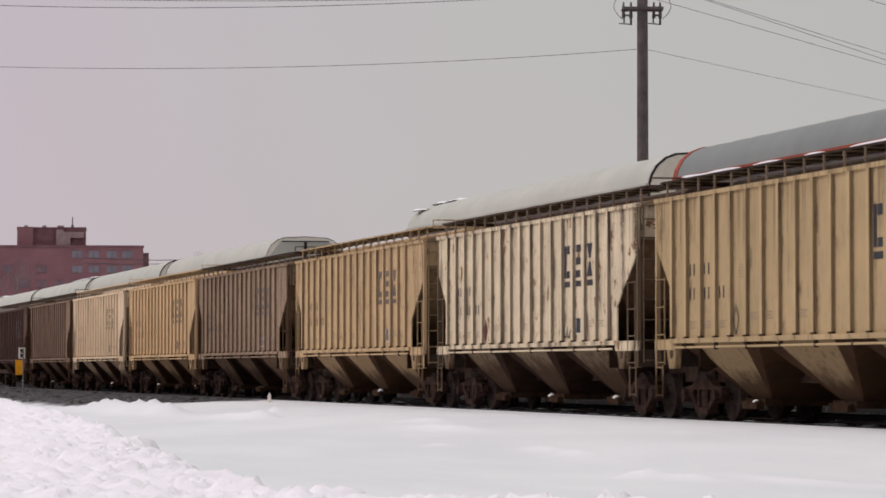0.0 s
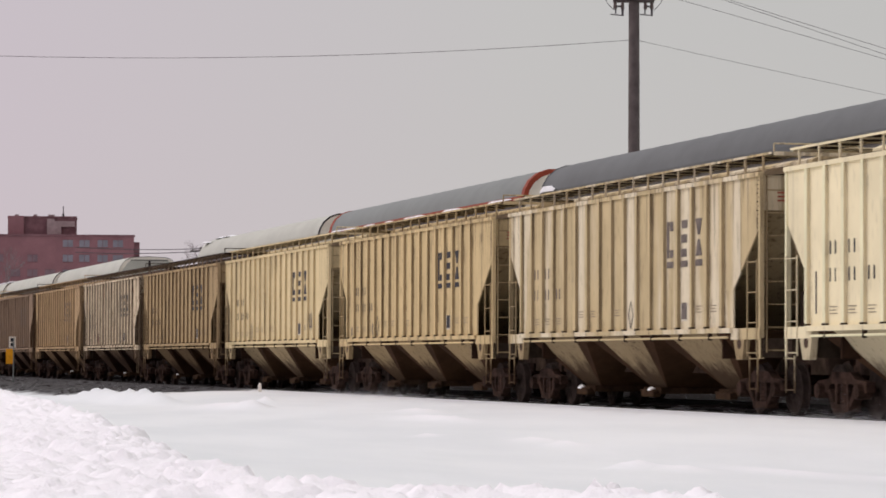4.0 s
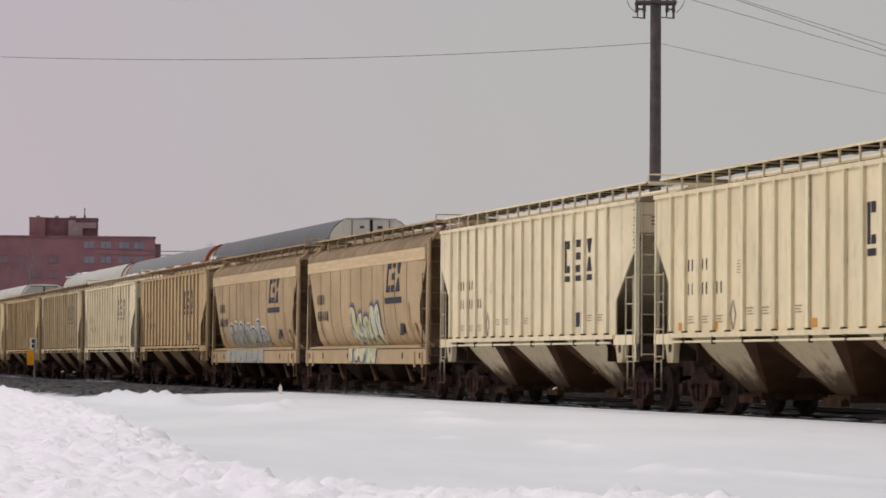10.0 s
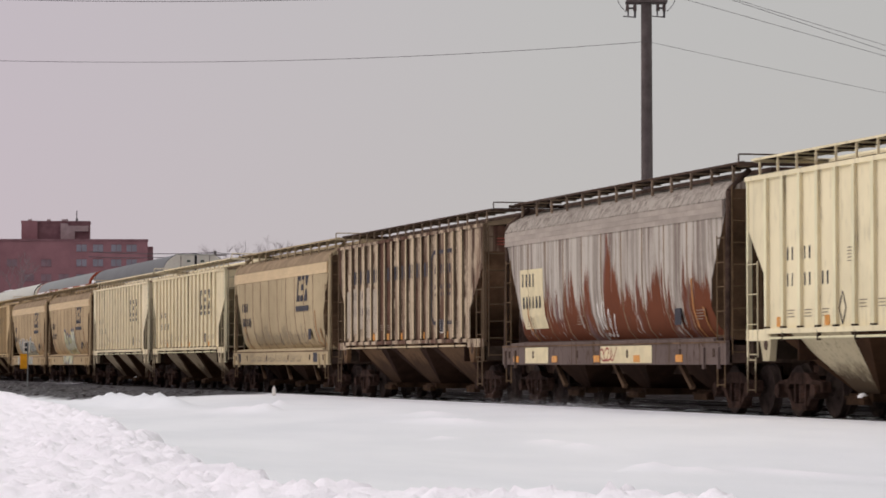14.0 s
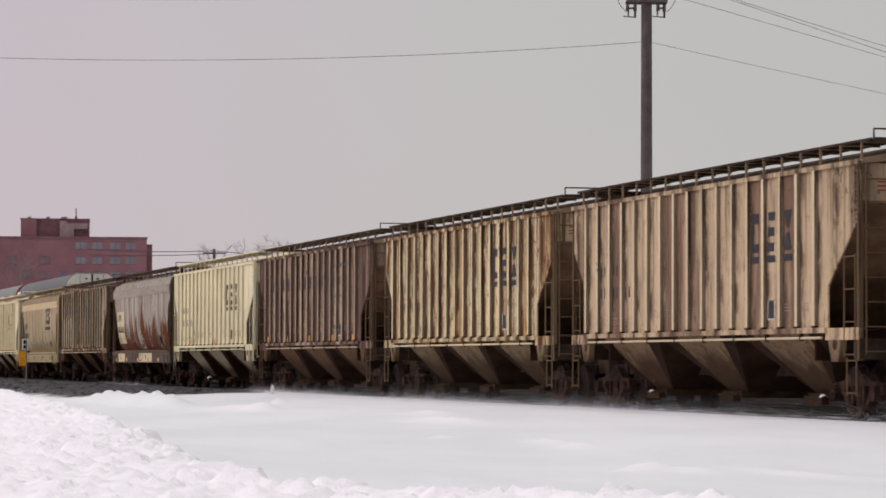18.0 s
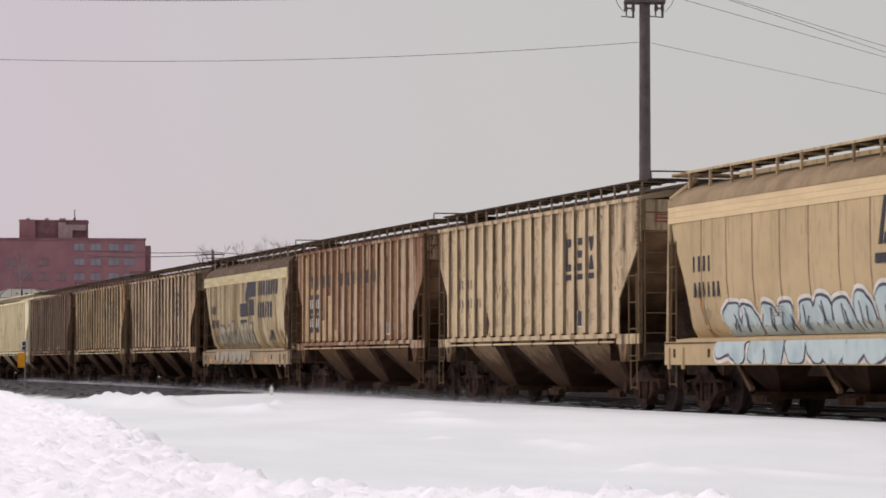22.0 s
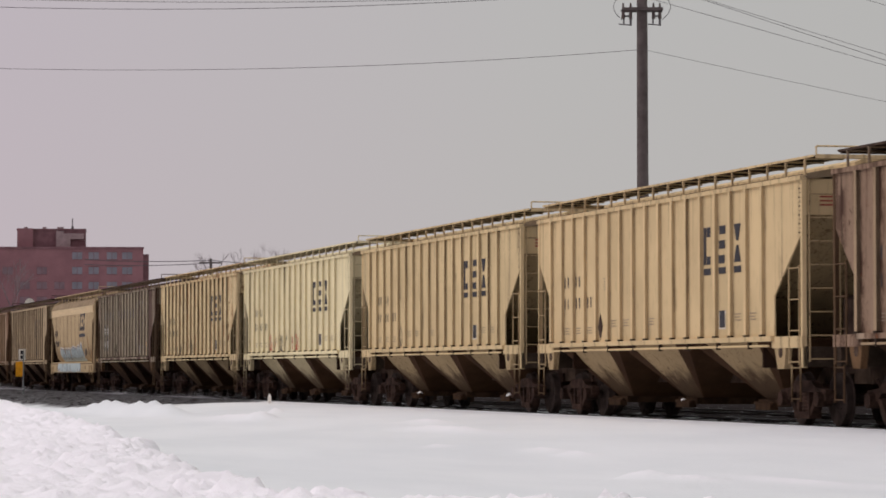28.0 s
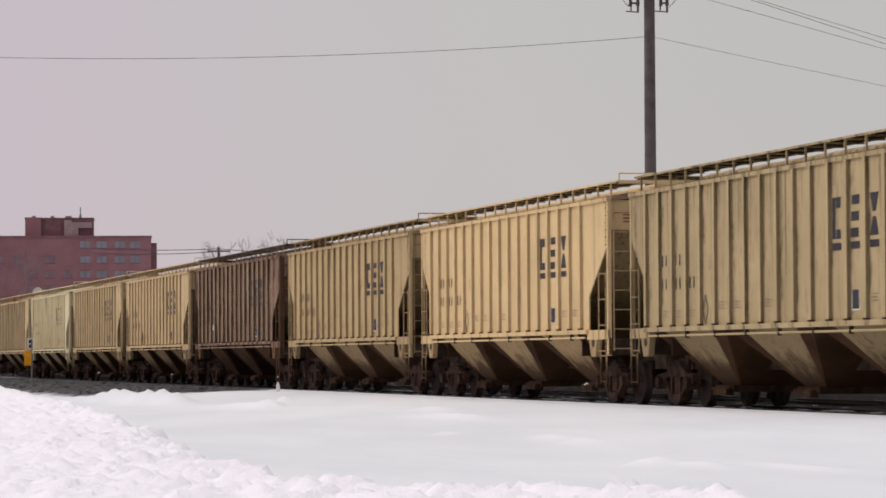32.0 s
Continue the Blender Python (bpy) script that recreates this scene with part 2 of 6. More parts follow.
def snow_ground():
    m, nt, b = nodes_of("snow_and_ballast")
    v = coords(nt)
    drift = noise_of(nt, coords(nt, (0.25, 0.9, 1)), 0.5, 5, 0.55)
    grain = noise_of(nt, v, 9.0, 6, 0.65)
    fine = noise_of(nt, v, 45.0, 3, 0.6)
    field_snow = mixc(nt, ramp_of(nt, drift, 0.3, 0.7), (0.735, 0.758, 0.772, 1), (0.80, 0.818, 0.828, 1))
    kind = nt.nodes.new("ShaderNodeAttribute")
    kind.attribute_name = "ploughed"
    # ploughed snow brighter and rosier than the field: sunlit look put in the colour
    snow = mixc(nt, kind.outputs["Fac"], field_snow, (0.957, 0.934, 0.966, 1))
    snow = mixc(nt, ramp_of(nt, noise_of(nt, v, 5.0, 5, 0.7), 0.72, 0.80, 0, 0.22), snow, (0.45, 0.43, 0.42, 1))
    stone = mixc(nt, ramp_of(nt, noise_of(nt, v, 14, 4, 0.7), 0.35, 0.65), srgb(16, 13, 13), srgb(46, 38, 37))
    # ballast: along the two tracks, and the swept strip far down the line
    sep = nt.nodes.new("ShaderNodeSeparateXYZ")
    nt.links.new(v, sep.inputs[0])

    def math_of(op, a, c2):
        n = nt.nodes.new("ShaderNodeMath")
        n.operation = op
        for i, q in enumerate((a, c2)):
            if isinstance(q, (int, float)):
                n.inputs[i].default_value = q
            else:
                nt.links.new(q, n.inputs[i])
        return n.outputs[0]
    wob = math_of("MULTIPLY", math_of("SUBTRACT", noise_of(nt, v, 0.6, 6, 0.7), 0.5), 2.2)
    yy = math_of("ADD", sep.outputs["Y"], wob)
    track = math_of("MULTIPLY", ramp_of(nt, math_of("ADD", sep.outputs["Y"], math_of("MULTIPLY", wob, 0.25)), 19.15, 19.45), ramp_of(nt, yy, 44, 60, 1, 0))
    far = math_of("MULTIPLY", ramp_of(nt, math_of("ADD", sep.outputs["X"], math_of("MULTIPLY", wob, 6)), -104, -96, 1, 0), ramp_of(nt, yy, 12.6, 13.4))
    far = math_of("MULTIPLY", far, ramp_of(nt, yy, 26.6, 27.6, 1, 0))
    mask = math_of("MAXIMUM", track, far)
    patch = ramp_of(nt, noise_of(nt, coords(nt, (0.5, 2.4, 1)), 1.3, 6, 0.75), 0.44, 0.56, 1, 0.05)
    mask = math_of("MULTIPLY", mask, math_of("MAXIMUM", patch, math_of("MAXIMUM", ramp_of(nt, sep.outputs["Y"], 21.5, 22.5), ramp_of(nt, sep.outputs["X"], -104, -96, 0.9, 0))))
    stone = mixc(nt, ramp_of(nt, noise_of(nt, coords(nt, (0.6, 1.6, 1)), 3.0, 5, 0.8), 0.61, 0.69, 0, 0.7), stone, snow)
    c = mixc(nt, mask, snow, stone)
    nt.links.new(c, b.inputs["Base Color"])
    b.inputs["Roughness"].default_value = 0.9
    b.inputs["Specular IOR Level"].default_value = 0.03
    both = nt.nodes.new("ShaderNodeMath")
    both.operation = "MULTIPLY_ADD"
    nt.links.new(fine, both.inputs[0])
    both.inputs[1].default_value = 0.35
    nt.links.new(grain, both.inputs[2])
    bump_of(nt, b, both.outputs[0], 0.45, 0.05)
    return m


M_SNOW = snow_ground()
M_STEEL = plain("worn_rail_steel", srgb(42, 36, 33), 0.6, 0.3)
M_WHEEL = plain("brown_wheel_steel", srgb(58, 49, 45), 0.82, 0.0, 0.4, 5)
M_TRUCK = plain("rusty_cast_steel", srgb(55, 41, 35), 0.85, 0.0, 0.6, 4)
M_DARK = plain("sooty_underframe", srgb(76, 62, 54), 0.9, 0.0, 0.4, 3)
# slope browns: dust colour, darkened further for the shade under the car
M_SLOPE2 = plain("warm_dust_shade", srgb(66, 47, 33), 0.9, 0.0, 0.25, 1.2)
M_SLOPE = plain("brown_dust_shade", srgb(52, 37, 29), 0.9, 0.0, 0.3, 1.6)
M_ENDDIRT = plain("dusty_end_sheet", srgb(138, 108, 84), 0.9, 0.0, 0.35, 1.2)
M_ROOFDUST = plain("dusty_roof_paint", srgb(142, 124, 100), 0.85, 0.0, 0.2, 1.5)
M_GRIME = plain("dirty_grating", srgb(62, 52, 44), 0.85, 0.0, 0.35, 3)
M_TIE = plain("creosoted_timber", srgb(48, 42, 38), 0.9, 0.0, 0.3, 6)
M_NAVY = plain("navy_marking_paint", srgb(42, 41, 47), 0.6, 0.0, 0.3, 6)
M_FADED = plain("faded_grey_marking_paint", srgb(104, 94, 88), 0.7, 0.0, 0.3, 6)
M_STENCIL = plain("worn_stencil_paint", srgb(136, 122, 106), 0.7, 0.0, 0.3, 6)
M_WHITE = plain("white_marking_paint", srgb(226, 222, 212), 0.6, 0.0, 0.12, 6)
M_WORNWHITE = plain("worn_white_paint", srgb(206, 198, 184), 0.7, 0.0, 0.2, 6)
M_RED = plain("red_marking_paint", srgb(150, 78, 64), 0.6, 0.0, 0.2, 6)
M_AMBER = plain("amber_reflector", srgb(206, 140, 50), 0.4, 0.0, 0.15, 6)
# pole timber lightened for the hazy air
M_POLE = plain("weathered_pole_timber", srgb(102, 94, 92), 0.9, 0.0, 0.25, 2)
M_WIRE = plain("dark_wire", srgb(96, 92, 94), 0.7, 0.2, 0.1)
M_PORC = plain("glazed_insulator", srgb(96, 84, 80), 0.25, 0.0, 0.15)
# far brick and window colours hold some of the distance haze
M_BRICK = plain("red_brown_brick", srgb(134, 98, 102), 0.9, 0.0, 0.10, 0.3)
M_BRICK2 = plain("darker_brick", srgb(118, 88, 92), 0.9, 0.0, 0.18, 0.7)
M_CONC = plain("pale_concrete", srgb(150, 132, 132), 0.9, 0.0, 0.12, 1)
M_GLASS = plain("window_glass", srgb(120, 118, 126), 0.3, 0.0, 0.15, 0.4)
M_GLASSDIM = plain("dim_window_glass", srgb(118, 98, 104), 0.4, 0.0, 0.2, 0.4)
# bark paled for haze as well
M_BARK = plain("grey_bark", srgb(124, 113, 114), 0.9, 0.0, 0.3, 3)
M_YELLOW = plain("yellow_sign_paint", srgb(226, 160, 30), 0.5, 0.0, 0.12, 6)
M_GALV = plain("galvanised_roof_sheet", srgb(124, 129, 126), 0.55, 0.1, 0.08, 0.6)
M_GALV2 = plain("dull_grey_roof_sheet", srgb(98, 101, 101), 0.6, 0.05, 0.10, 0.6)
M_PALE = plain("pale_roof_sheet", srgb(187, 188, 177), 0.55, 0.1, 0.08, 0.5)
M_RACKRED = plain("oxide_red_rack_paint", srgb(152, 70, 50), 0.65, 0.0, 0.2, 2)
M_RACKEND = plain("white_end_door_paint", srgb(226, 222, 208), 0.6, 0.0, 0.1, 2)
M_RACKSIDE = plain("galvanised_side_screen", srgb(140, 136, 130), 0.6, 0.3, 0.15, 2)
M_GATE = plain("rust_brown_outlet_steel", srgb(58, 43, 32), 0.9, 0.0, 0.45, 3)
M_STANCHION = plain("dull_tan_bracket_paint", srgb(140, 122, 102), 0.8, 0.0, 0.3, 3)
M_ENDROUND = plain("brown_end_sheet", srgb(92, 73, 56), 0.9, 0.0, 0.35, 1.5)
M_SEAM_DARK = plain("brown_ledge_line", srgb(104, 84, 66), 0.85, 0.0, 0.4, 2)
M_GASKET = plain("black_rubber_gasket", srgb(44, 42, 44), 0.8, 0.0, 0.2, 3)
M_GASKET2 = plain("grey_roof_flashing", srgb(92, 92, 92), 0.7, 0.0, 0.2, 3)
M_NAVYGREEN = plain("dark_green_mark", srgb(66, 84, 74), 0.6, 0.0, 0.2, 6)
M_RUSTRUN = plain("orange_rust_run", srgb(164, 116, 74), 0.85, 0.0, 0.2, 4)
M_STRUT = plain("tan_dusty_strut_paint", srgb(92, 73, 57), 0.85, 0.0, 0.3, 3)
M_LADDER = plain("dust_browned_ladder_paint", srgb(102, 84, 64), 0.85, 0.0, 0.3, 3)
M_LOOSE = plain("loose_snow", (0.86, 0.86, 0.88, 1), 0.8, 0.0, 0.04, 4)

# ---------------------------------------------------------------- mesh helpers


class Shape:
    """Collects vertices and faces of one mesh."""

    def __init__(self):
        self.v, self.f = [], []

    def add(self, vs, fs):
        n = len(self.v)
        self.v += [tuple(p) for p in vs]
        self.f += [tuple(i + n for i in f) for f in fs]
        return self

    def box(self, x0, x1, y0, y1, z0, z1):
        vs = [(x, y, z) for x in (x0, x1) for y in (y0, y1) for z in (z0, z1)]
        return self.add(vs, [(0, 1, 3, 2), (4, 6, 7, 5), (0, 4, 5, 1), (2, 3, 7, 6), (0, 2, 6, 4), (1, 5, 7, 3)])

    def prism(self, poly, y0, y1):
        """poly in x, z, drawn out along y."""
        n = len(poly)
        vs = [(x, y0, z) for x, z in poly] + [(x, y1, z) for x, z in poly]
        fs = [tuple(range(n)), tuple(range(2 * n - 1, n - 1, -1))]
        fs += [(i, (i + 1) % n, n + (i + 1) % n, n + i) for i in range(n)]
        return self.add(vs, fs)

    def extrude_x(self, poly, x0, x1):
        """poly in y, z, drawn out along x."""
        n = len(poly)
        vs = [(x0, y, z) for y, z in poly] + [(x1, y, z) for y, z in poly]
        fs = [tuple(range(n)), tuple(range(2 * n - 1, n - 1, -1))]
        fs += [(i, (i + 1) % n, n + (i + 1) % n, n + i) for i in range(n)]
        return self.add(vs, fs)

    def tube(self, p, q, r, n=6, r2=None):
        p, q = Vector(p), Vector(q)
        d = (q - p).normalized()
        a = d.orthogonal().normalized()
        b = d.cross(a)
        r2 = r if r2 is None else r2
        vs = [p + (a * math.cos(2 * math.pi * i / n) + b * math.sin(2 * math.pi * i / n)) * r for i in range(n)]
        vs += [q + (a * math.cos(2 * math.pi * i / n) + b * math.sin(2 * math.pi * i / n)) * r2 for i in range(n)]
        fs = [(i, (i + 1) % n, n + (i + 1) % n, n + i) for i in range(n)]
        fs += [tuple(range(n)), tuple(range(2 * n - 1, n - 1, -1))]
        return self.add(vs, fs)

    def path(self, pts, r, n=6):
        for p, q in zip(pts, pts[1:]):
            self.tube(p, q, r, n)
        return self

    def loft(self, rings, close=False):
        n = len(rings[0])
        vs = [p for ring in rings for p in ring]
        fs = []
        for i in range(len(rings) - 1):
            for j in range(n if close else n - 1):
                k = (j + 1) % n
                fs.append((i * n + j, i * n + k, (i + 1) * n + k, (i + 1) * n + j))
        return self.add(vs, fs)

    def mesh(self, name, smooth=False):
        me = bpy.data.meshes.new(name)
        me.from_pydata(self.v, [], self.f)
        bm = bmesh.new()
        bm.from_mesh(me)
        bmesh.ops.recalc_face_normals(bm, faces=bm.faces)
        bm.to_mesh(me)
        bm.free()
        if smooth:
            me.shade_smooth()
            me.set_sharp_from_angle(angle=radians(38))
        me.materials.append(None)
        return me


def part(name, data, material, parent, label="", at=None):
    """Links a mesh as one part under a thing; the material sits on the object, so that meshes are shared."""
    ob = new(name, data)
    ob.material_slots[0].link = "OBJECT"
    ob.material_slots[0].material = material
    ob.parent = parent
    if at:
        ob.location = at
    if label:
        ob["label"] = label
    return ob


def thing(name, label, category, group="", kind="", at=(0, 0, 0)):
    ob = new(name)
    ob.location = at
    return tagged(ob, label, category, group, kind)


MESH = {}


def shared(key, build, smooth=False):
    if key not in MESH:
        s = Shape()
        build(s)
        MESH[key] = s.mesh(key, smooth)
    return MESH[key]
# ---------------------------------------------------------------- ground
SIDE, MID, FAR = 18.8, 20.4, 24.7   # near car side, near track, second track


def lattice(ix, iy, seed):
    h = (ix * 374761393 + iy * 668265263 + seed * 974634541) & 0xFFFFFFFF
    h = ((h ^ (h >> 13)) * 1274126177) & 0xFFFFFFFF
    return ((h ^ (h >> 16)) & 0xFFFF) / 65535.0


def value_noise(x, y, seed):
    x0, y0 = np.floor(x).astype(np.int64), np.floor(y).astype(np.int64)
    fx, fy = x - x0, y - y0
    fx, fy = fx * fx * (3 - 2 * fx), fy * fy * (3 - 2 * fy)
    a, b = lattice(x0, y0, seed), lattice(x0 + 1, y0, seed)
    c, d = lattice(x0, y0 + 1, seed), lattice(x0 + 1, y0 + 1, seed)
    return (a * (1 - fx) + b * fx) * (1 - fy) + (c * (1 - fx) + d * fx) * fy


def fbm(x, y, seed, octaves=4, gain=0.5):
    out, amp, tot = 0, 1.0, 0
    for k in range(octaves):
        out = out + amp * value_noise(x * 2 ** k, y * 2 ** k, seed + k)
        tot += amp
        amp *= gain
    return out / tot - 0.5


def step(a, b, v):
    s = np.clip((v - a) / (b - a), 0, 1)
    return s * s * (3 - 2 * s)


def ground_height(x, y, split=False):
    # snow field, rising to the rails
    z = -0.38 + 0.385 * step(10.0, 17.8, y)
    z = z + 0.10 * fbm(x * 0.10, y * 0.35, 3) * step(19, 17, y) + 0.035 * fbm(x * 0.5, y * 1.1, 9) * step(19.1, 18.0, y)
    # ploughed bank before the camera
    edge = np.interp(x, [-170, -100, -54, -33, -26, -22, -19.5, 40], [14, 10.4, 7.1, 5.2, 4.5, 4.5, 6.5, 9.0])
    edge = edge + 0.9 * fbm(x * 0.55, y * 0.55, 21, 4, 0.6)
    bank = step(0.55, -0.25, y - edge) * step(17.5, 12.5, y)
    lumps = fbm(x * 0.8, y * 0.8, 31, 4, 0.55)
    clods = np.abs(fbm(x * 2.6, y * 2.6, 41, 4, 0.6)) + 0.8 * np.abs(fbm(x * 6.5, y * 6.5, 47, 3, 0.6))
    back = step(0.0, -4.5, y - edge)
    z = z + bank * (0.415 - 0.12 * back + 0.20 * lumps + 0.31 * clods * (1 - 0.55 * back))
    # thrown-up ridge, one jagged crest, and small heaps further down the field
    crest = 13.25 + (x + 83.4) * 0.045
    tall = np.interp(x, [-112, -101, -97, -94.0, -84.4, -83.2, -80], [0, 0.12, 0.20, 0.47, 0.52, 0.15, 0.0])
    z = z + 0.74 * tall * np.exp(-((y - crest) / 0.36) ** 2) * (0.70 + np.minimum(0.42, 1.9 * np.abs(fbm(x * 1.5, y * 0.8, 58, 4, 0.65))))
    clod = 0.0 * x
    for cx, cy, sx, sy, h in ((-76.0, 13.6, 3.0, 0.6, 0.10), (-73.6, 13.7, 1.0, 0.30, 0.18), (-78.6, 15.06, 0.45, 0.16, 0.16), (-57.0, 14.2, 3.0, 0.3, 0.09), (-62.0, 15.0, 1.4, 0.3, 0.10),
                              (-36.5, 11.5, 0.5, 0.2, 0.13), (-35.6, 11.8, 1.0, 0.2, 0.06), (-33.6, 12.35, 2.0, 0.22, 0.04), (-30.0, 12.6, 2.0, 0.24, 0.03), (-44.0, 12.85, 0.7, 0.17, 0.07), (-46.2, 13.0, 0.8, 0.17, 0.05), (-50.5, 12.4, 0.5, 0.2, 0.05)):
        g = np.exp(-(((x - cx) / sx) ** 2 + ((y - cy) / sy) ** 2))
        clod = np.maximum(clod, g)
        z = z + h * g * (0.8 + 1.5 * np.abs(fbm(x * 1.6, y * 2.6, 55, 3, 0.55)))
    # track bed
    bed = step(19.15, 19.5, y) * step(27.6, 26.8, y)
    z = z * (1 - bed) + bed * np.minimum(-0.012, -0.07 + 0.22 * fbm(x * 0.9, y * 3.5, 77, 4, 0.6))
    # the swept strip beside the rails, far down the line
    swept = step(-97, -104, x) * step(12.8, 13.8, y) * step(19, 18.4, y)
    z = z - swept * (z + 0.16) + swept * 0.34 * fbm(x * 0.9, y * 1.2, 81, 5, 0.65)
    # beyond the tracks
    z = z + step(27.2, 30, y) * (0.12 - z + 0.3 * fbm(x * 0.05, y * 0.05, 91))
    # heaps join the brighter snow mask, as if they faced the sun
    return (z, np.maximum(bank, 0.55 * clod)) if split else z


def axis(*spans):
    vals = []
    for a, b, d in spans:
        vals += list(np.arange(a, b, d))
    return np.array(vals + [spans[-1][1]])


def ground():
    xs = np.concatenate([-np.geomspace(4000, 182, 22), axis((-180, -110, 1.2), (-110, -104, 0.45), (-104, -72, 0.22), (-72, -62, 0.4), (-62, -38, 0.18), (-38, -18, 0.055), (-18, 20, 1.0)), np.geomspace(24, 4000, 16)])
    ys = np.concatenate([-np.geomspace(4000, 4, 16), axis((-3, 1.5, 0.5), (1.5, 7.5, 0.055), (7.5, 9.5, 0.1), (9.5, 14.5, 0.16), (14.5, 19.2, 0.14), (19.2, 22.0, 0.16), (22.0, 28, 0.5)), np.geomspace(30, 4000, 20)])
    X, Y = np.meshgrid(xs, ys, indexing="ij")
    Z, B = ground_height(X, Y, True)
    n, m = X.shape
    me = bpy.data.meshes.new("ground")
    idx = np.arange(n * m).reshape(n, m)
    quads = np.stack([idx[:-1, :-1], idx[1:, :-1], idx[1:, 1:], idx[:-1, 1:]], -1).reshape(-1, 4)
    me.vertices.add(n * m)
    me.vertices.foreach_set("co", np.stack([X, Y, Z], -1).astype(np.float32).ravel())
    me.loops.add(quads.size)
    me.loops.foreach_set("vertex_index", quads.astype(np.int32).ravel())
    me.polygons.add(len(quads))
    me.polygons.foreach_set("loop_start", np.arange(0, quads.size, 4, dtype=np.int32))
    me.update(calc_edges=True)
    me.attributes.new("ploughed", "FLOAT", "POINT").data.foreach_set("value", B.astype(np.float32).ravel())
    me.validate()
    me.shade_smooth()
    me.materials.append(M_SNOW)
    tagged(new("ground", me), "snow-covered ground with ploughed lumpy bank and dark ballast", "ground", kind="structure")


ground()


def rails():
    prof = [(-0.075, -0.17), (0.075, -0.17), (0.075, -0.155), (0.012, -0.14), (0.012, -0.045), (0.036, -0.03), (0.036, 0),
            (-0.036, 0), (-0.036, -0.03), (-0.012, -0.045), (-0.012, -0.14), (-0.075, -0.155)]
    for yc in (MID, FAR):
        t = thing("railway_track", "worn steel rails on dark sleepers in snowy ballast", "railway track", kind="structure")
        for s in (-0.75, 0.75):
            sh = Shape().extrude_x([(yc + s + a, b) for a, b in prof], -900, 200)
            part("rail", sh.mesh("rail"), M_STEEL, t)
        ties = Shape()
        x = -330.0
        while x < 30:
            ties.box(x, x + 0.23, yc - 1.3, yc + 1.3, -0.36, -0.175)
            x += 0.55
        tagged(part("sleepers", ties.mesh("sleepers"), M_TIE, t), kind="stuff")


rails()

# ---------------------------------------------------------------- railway cars
LEN = 16.64     # ribbed hopper, over end posts
TRUCK_IN = 1.35
RIBS = [1.04 + 0.847 * i for i in range(17)]
WIDE = 1.6


WHEELS = []


def build_wheelset(s):
    """Two flanged wheels on their axle, with cast spokes of dirt-filled dishing."""
    build_wheel(s, -0.75, 1)
    build_wheel(s, 0.75, -1)
    s.tube((0, -0.98, 0), (0, 0.98, 0), 0.075, 8)
    for sg in (-1, 1):
        for k in range(3):
            a = 2.094 * k
            s.tube((0.22 * math.cos(a), sg * 0.80, 0.22 * math.sin(a)), (0.22 * math.cos(a), sg * 0.835, 0.22 * math.sin(a)), 0.035, 6)


def build_wheel(s, y, side):
    n = 20
    prof = [(0.075, 0.09), (0.10, 0.10), (0.34, 0.045), (0.40, 0.07), (0.455, 0.07), (0.455, -0.045), (0.49, -0.055), (0.49, -0.075), (0.40, -0.075), (0.34, -0.02), (0.10, -0.06), (0.075, -0.06)]
    rings = []
    for i in range(n):
        a = 2 * math.pi * i / n
        rings.append([(r * math.cos(a), y - side * d, r * math.sin(a)) for r, d in prof])
    s.loft(rings + rings[:1], close=True)


def build_frame(s):
    # cast side frame of a truck with its two windows, local to the truck centre
    y0, y1 = -1.12, -0.96
    s.prism([(-1.12, 0.62), (-0.62, 0.66), (-0.40, 0.78), (0.40, 0.78), (0.62, 0.66), (1.12, 0.62), (1.12, 0.44), (0.70, 0.44), (0.50, 0.58), (-0.50, 0.58), (-0.70, 0.44), (-1.12, 0.44)], y0, y1)
    s.prism([(-0.70, 0.46), (-0.55, 0.50), (-0.30, 0.22), (-0.34, 0.14)], y0, y1)
    s.prism([(0.55, 0.50), (0.70, 0.46), (0.34, 0.14), (0.30, 0.22)], y0, y1)
    s.box(-0.36, 0.36, y0 - 0.02, y1 + 0.05, 0.12, 0.24)
    s.box(-0.30, -0.20, y0, y1, 0.22, 0.60)
    s.box(0.20, 0.30, y0, y1, 0.22, 0.60)
    for x in (-0.89, 0.89):
        s.tube((x, y0 - 0.10, 0.46), (x, y1, 0.46), 0.13, 10)


def build_springs(s):
    rings = []
    for k in range(11):
        r = 0.15 if k % 2 else 0.12
        rings.append([(r * math.cos(q * 0.785), -1.05 + 0.5 * r * math.sin(q * 0.785), 0.24 + 0.033 * k) for q in range(8)])
    s.loft(rings, close=True)


def trucks(car, xs):
    frame_m = shared("truck_side_frame", build_frame)
    spring = shared("spring_nest", build_springs)
    bolster = shared("bolster", lambda s: s.box(-0.2, 0.2, -1.05, 1.05, 0.42, 0.72).box(-0.35, 0.35, -0.35, 0.35, 0.70, 0.90))
    wheelset = shared("wheelset", build_wheelset, True)
    for x in xs:
        tr = new("truck")
        tr.parent = car
        tr.location = (x, 0, 0)
        part("bolster", bolster, M_TRUCK, tr)
        for s in (1, -1):
            a = part("side_frame", frame_m, M_TRUCK, tr)
            b = part("spring_nest", spring, M_TRUCK, tr)
            if s < 0:
                a.rotation_euler = b.rotation_euler = (0, 0, math.pi)
        for wx in (-0.89, 0.89):
            WHEELS.append((part("wheelset", wheelset, M_WHEEL, tr, at=(wx, 0, 0.455)), car, x + wx))


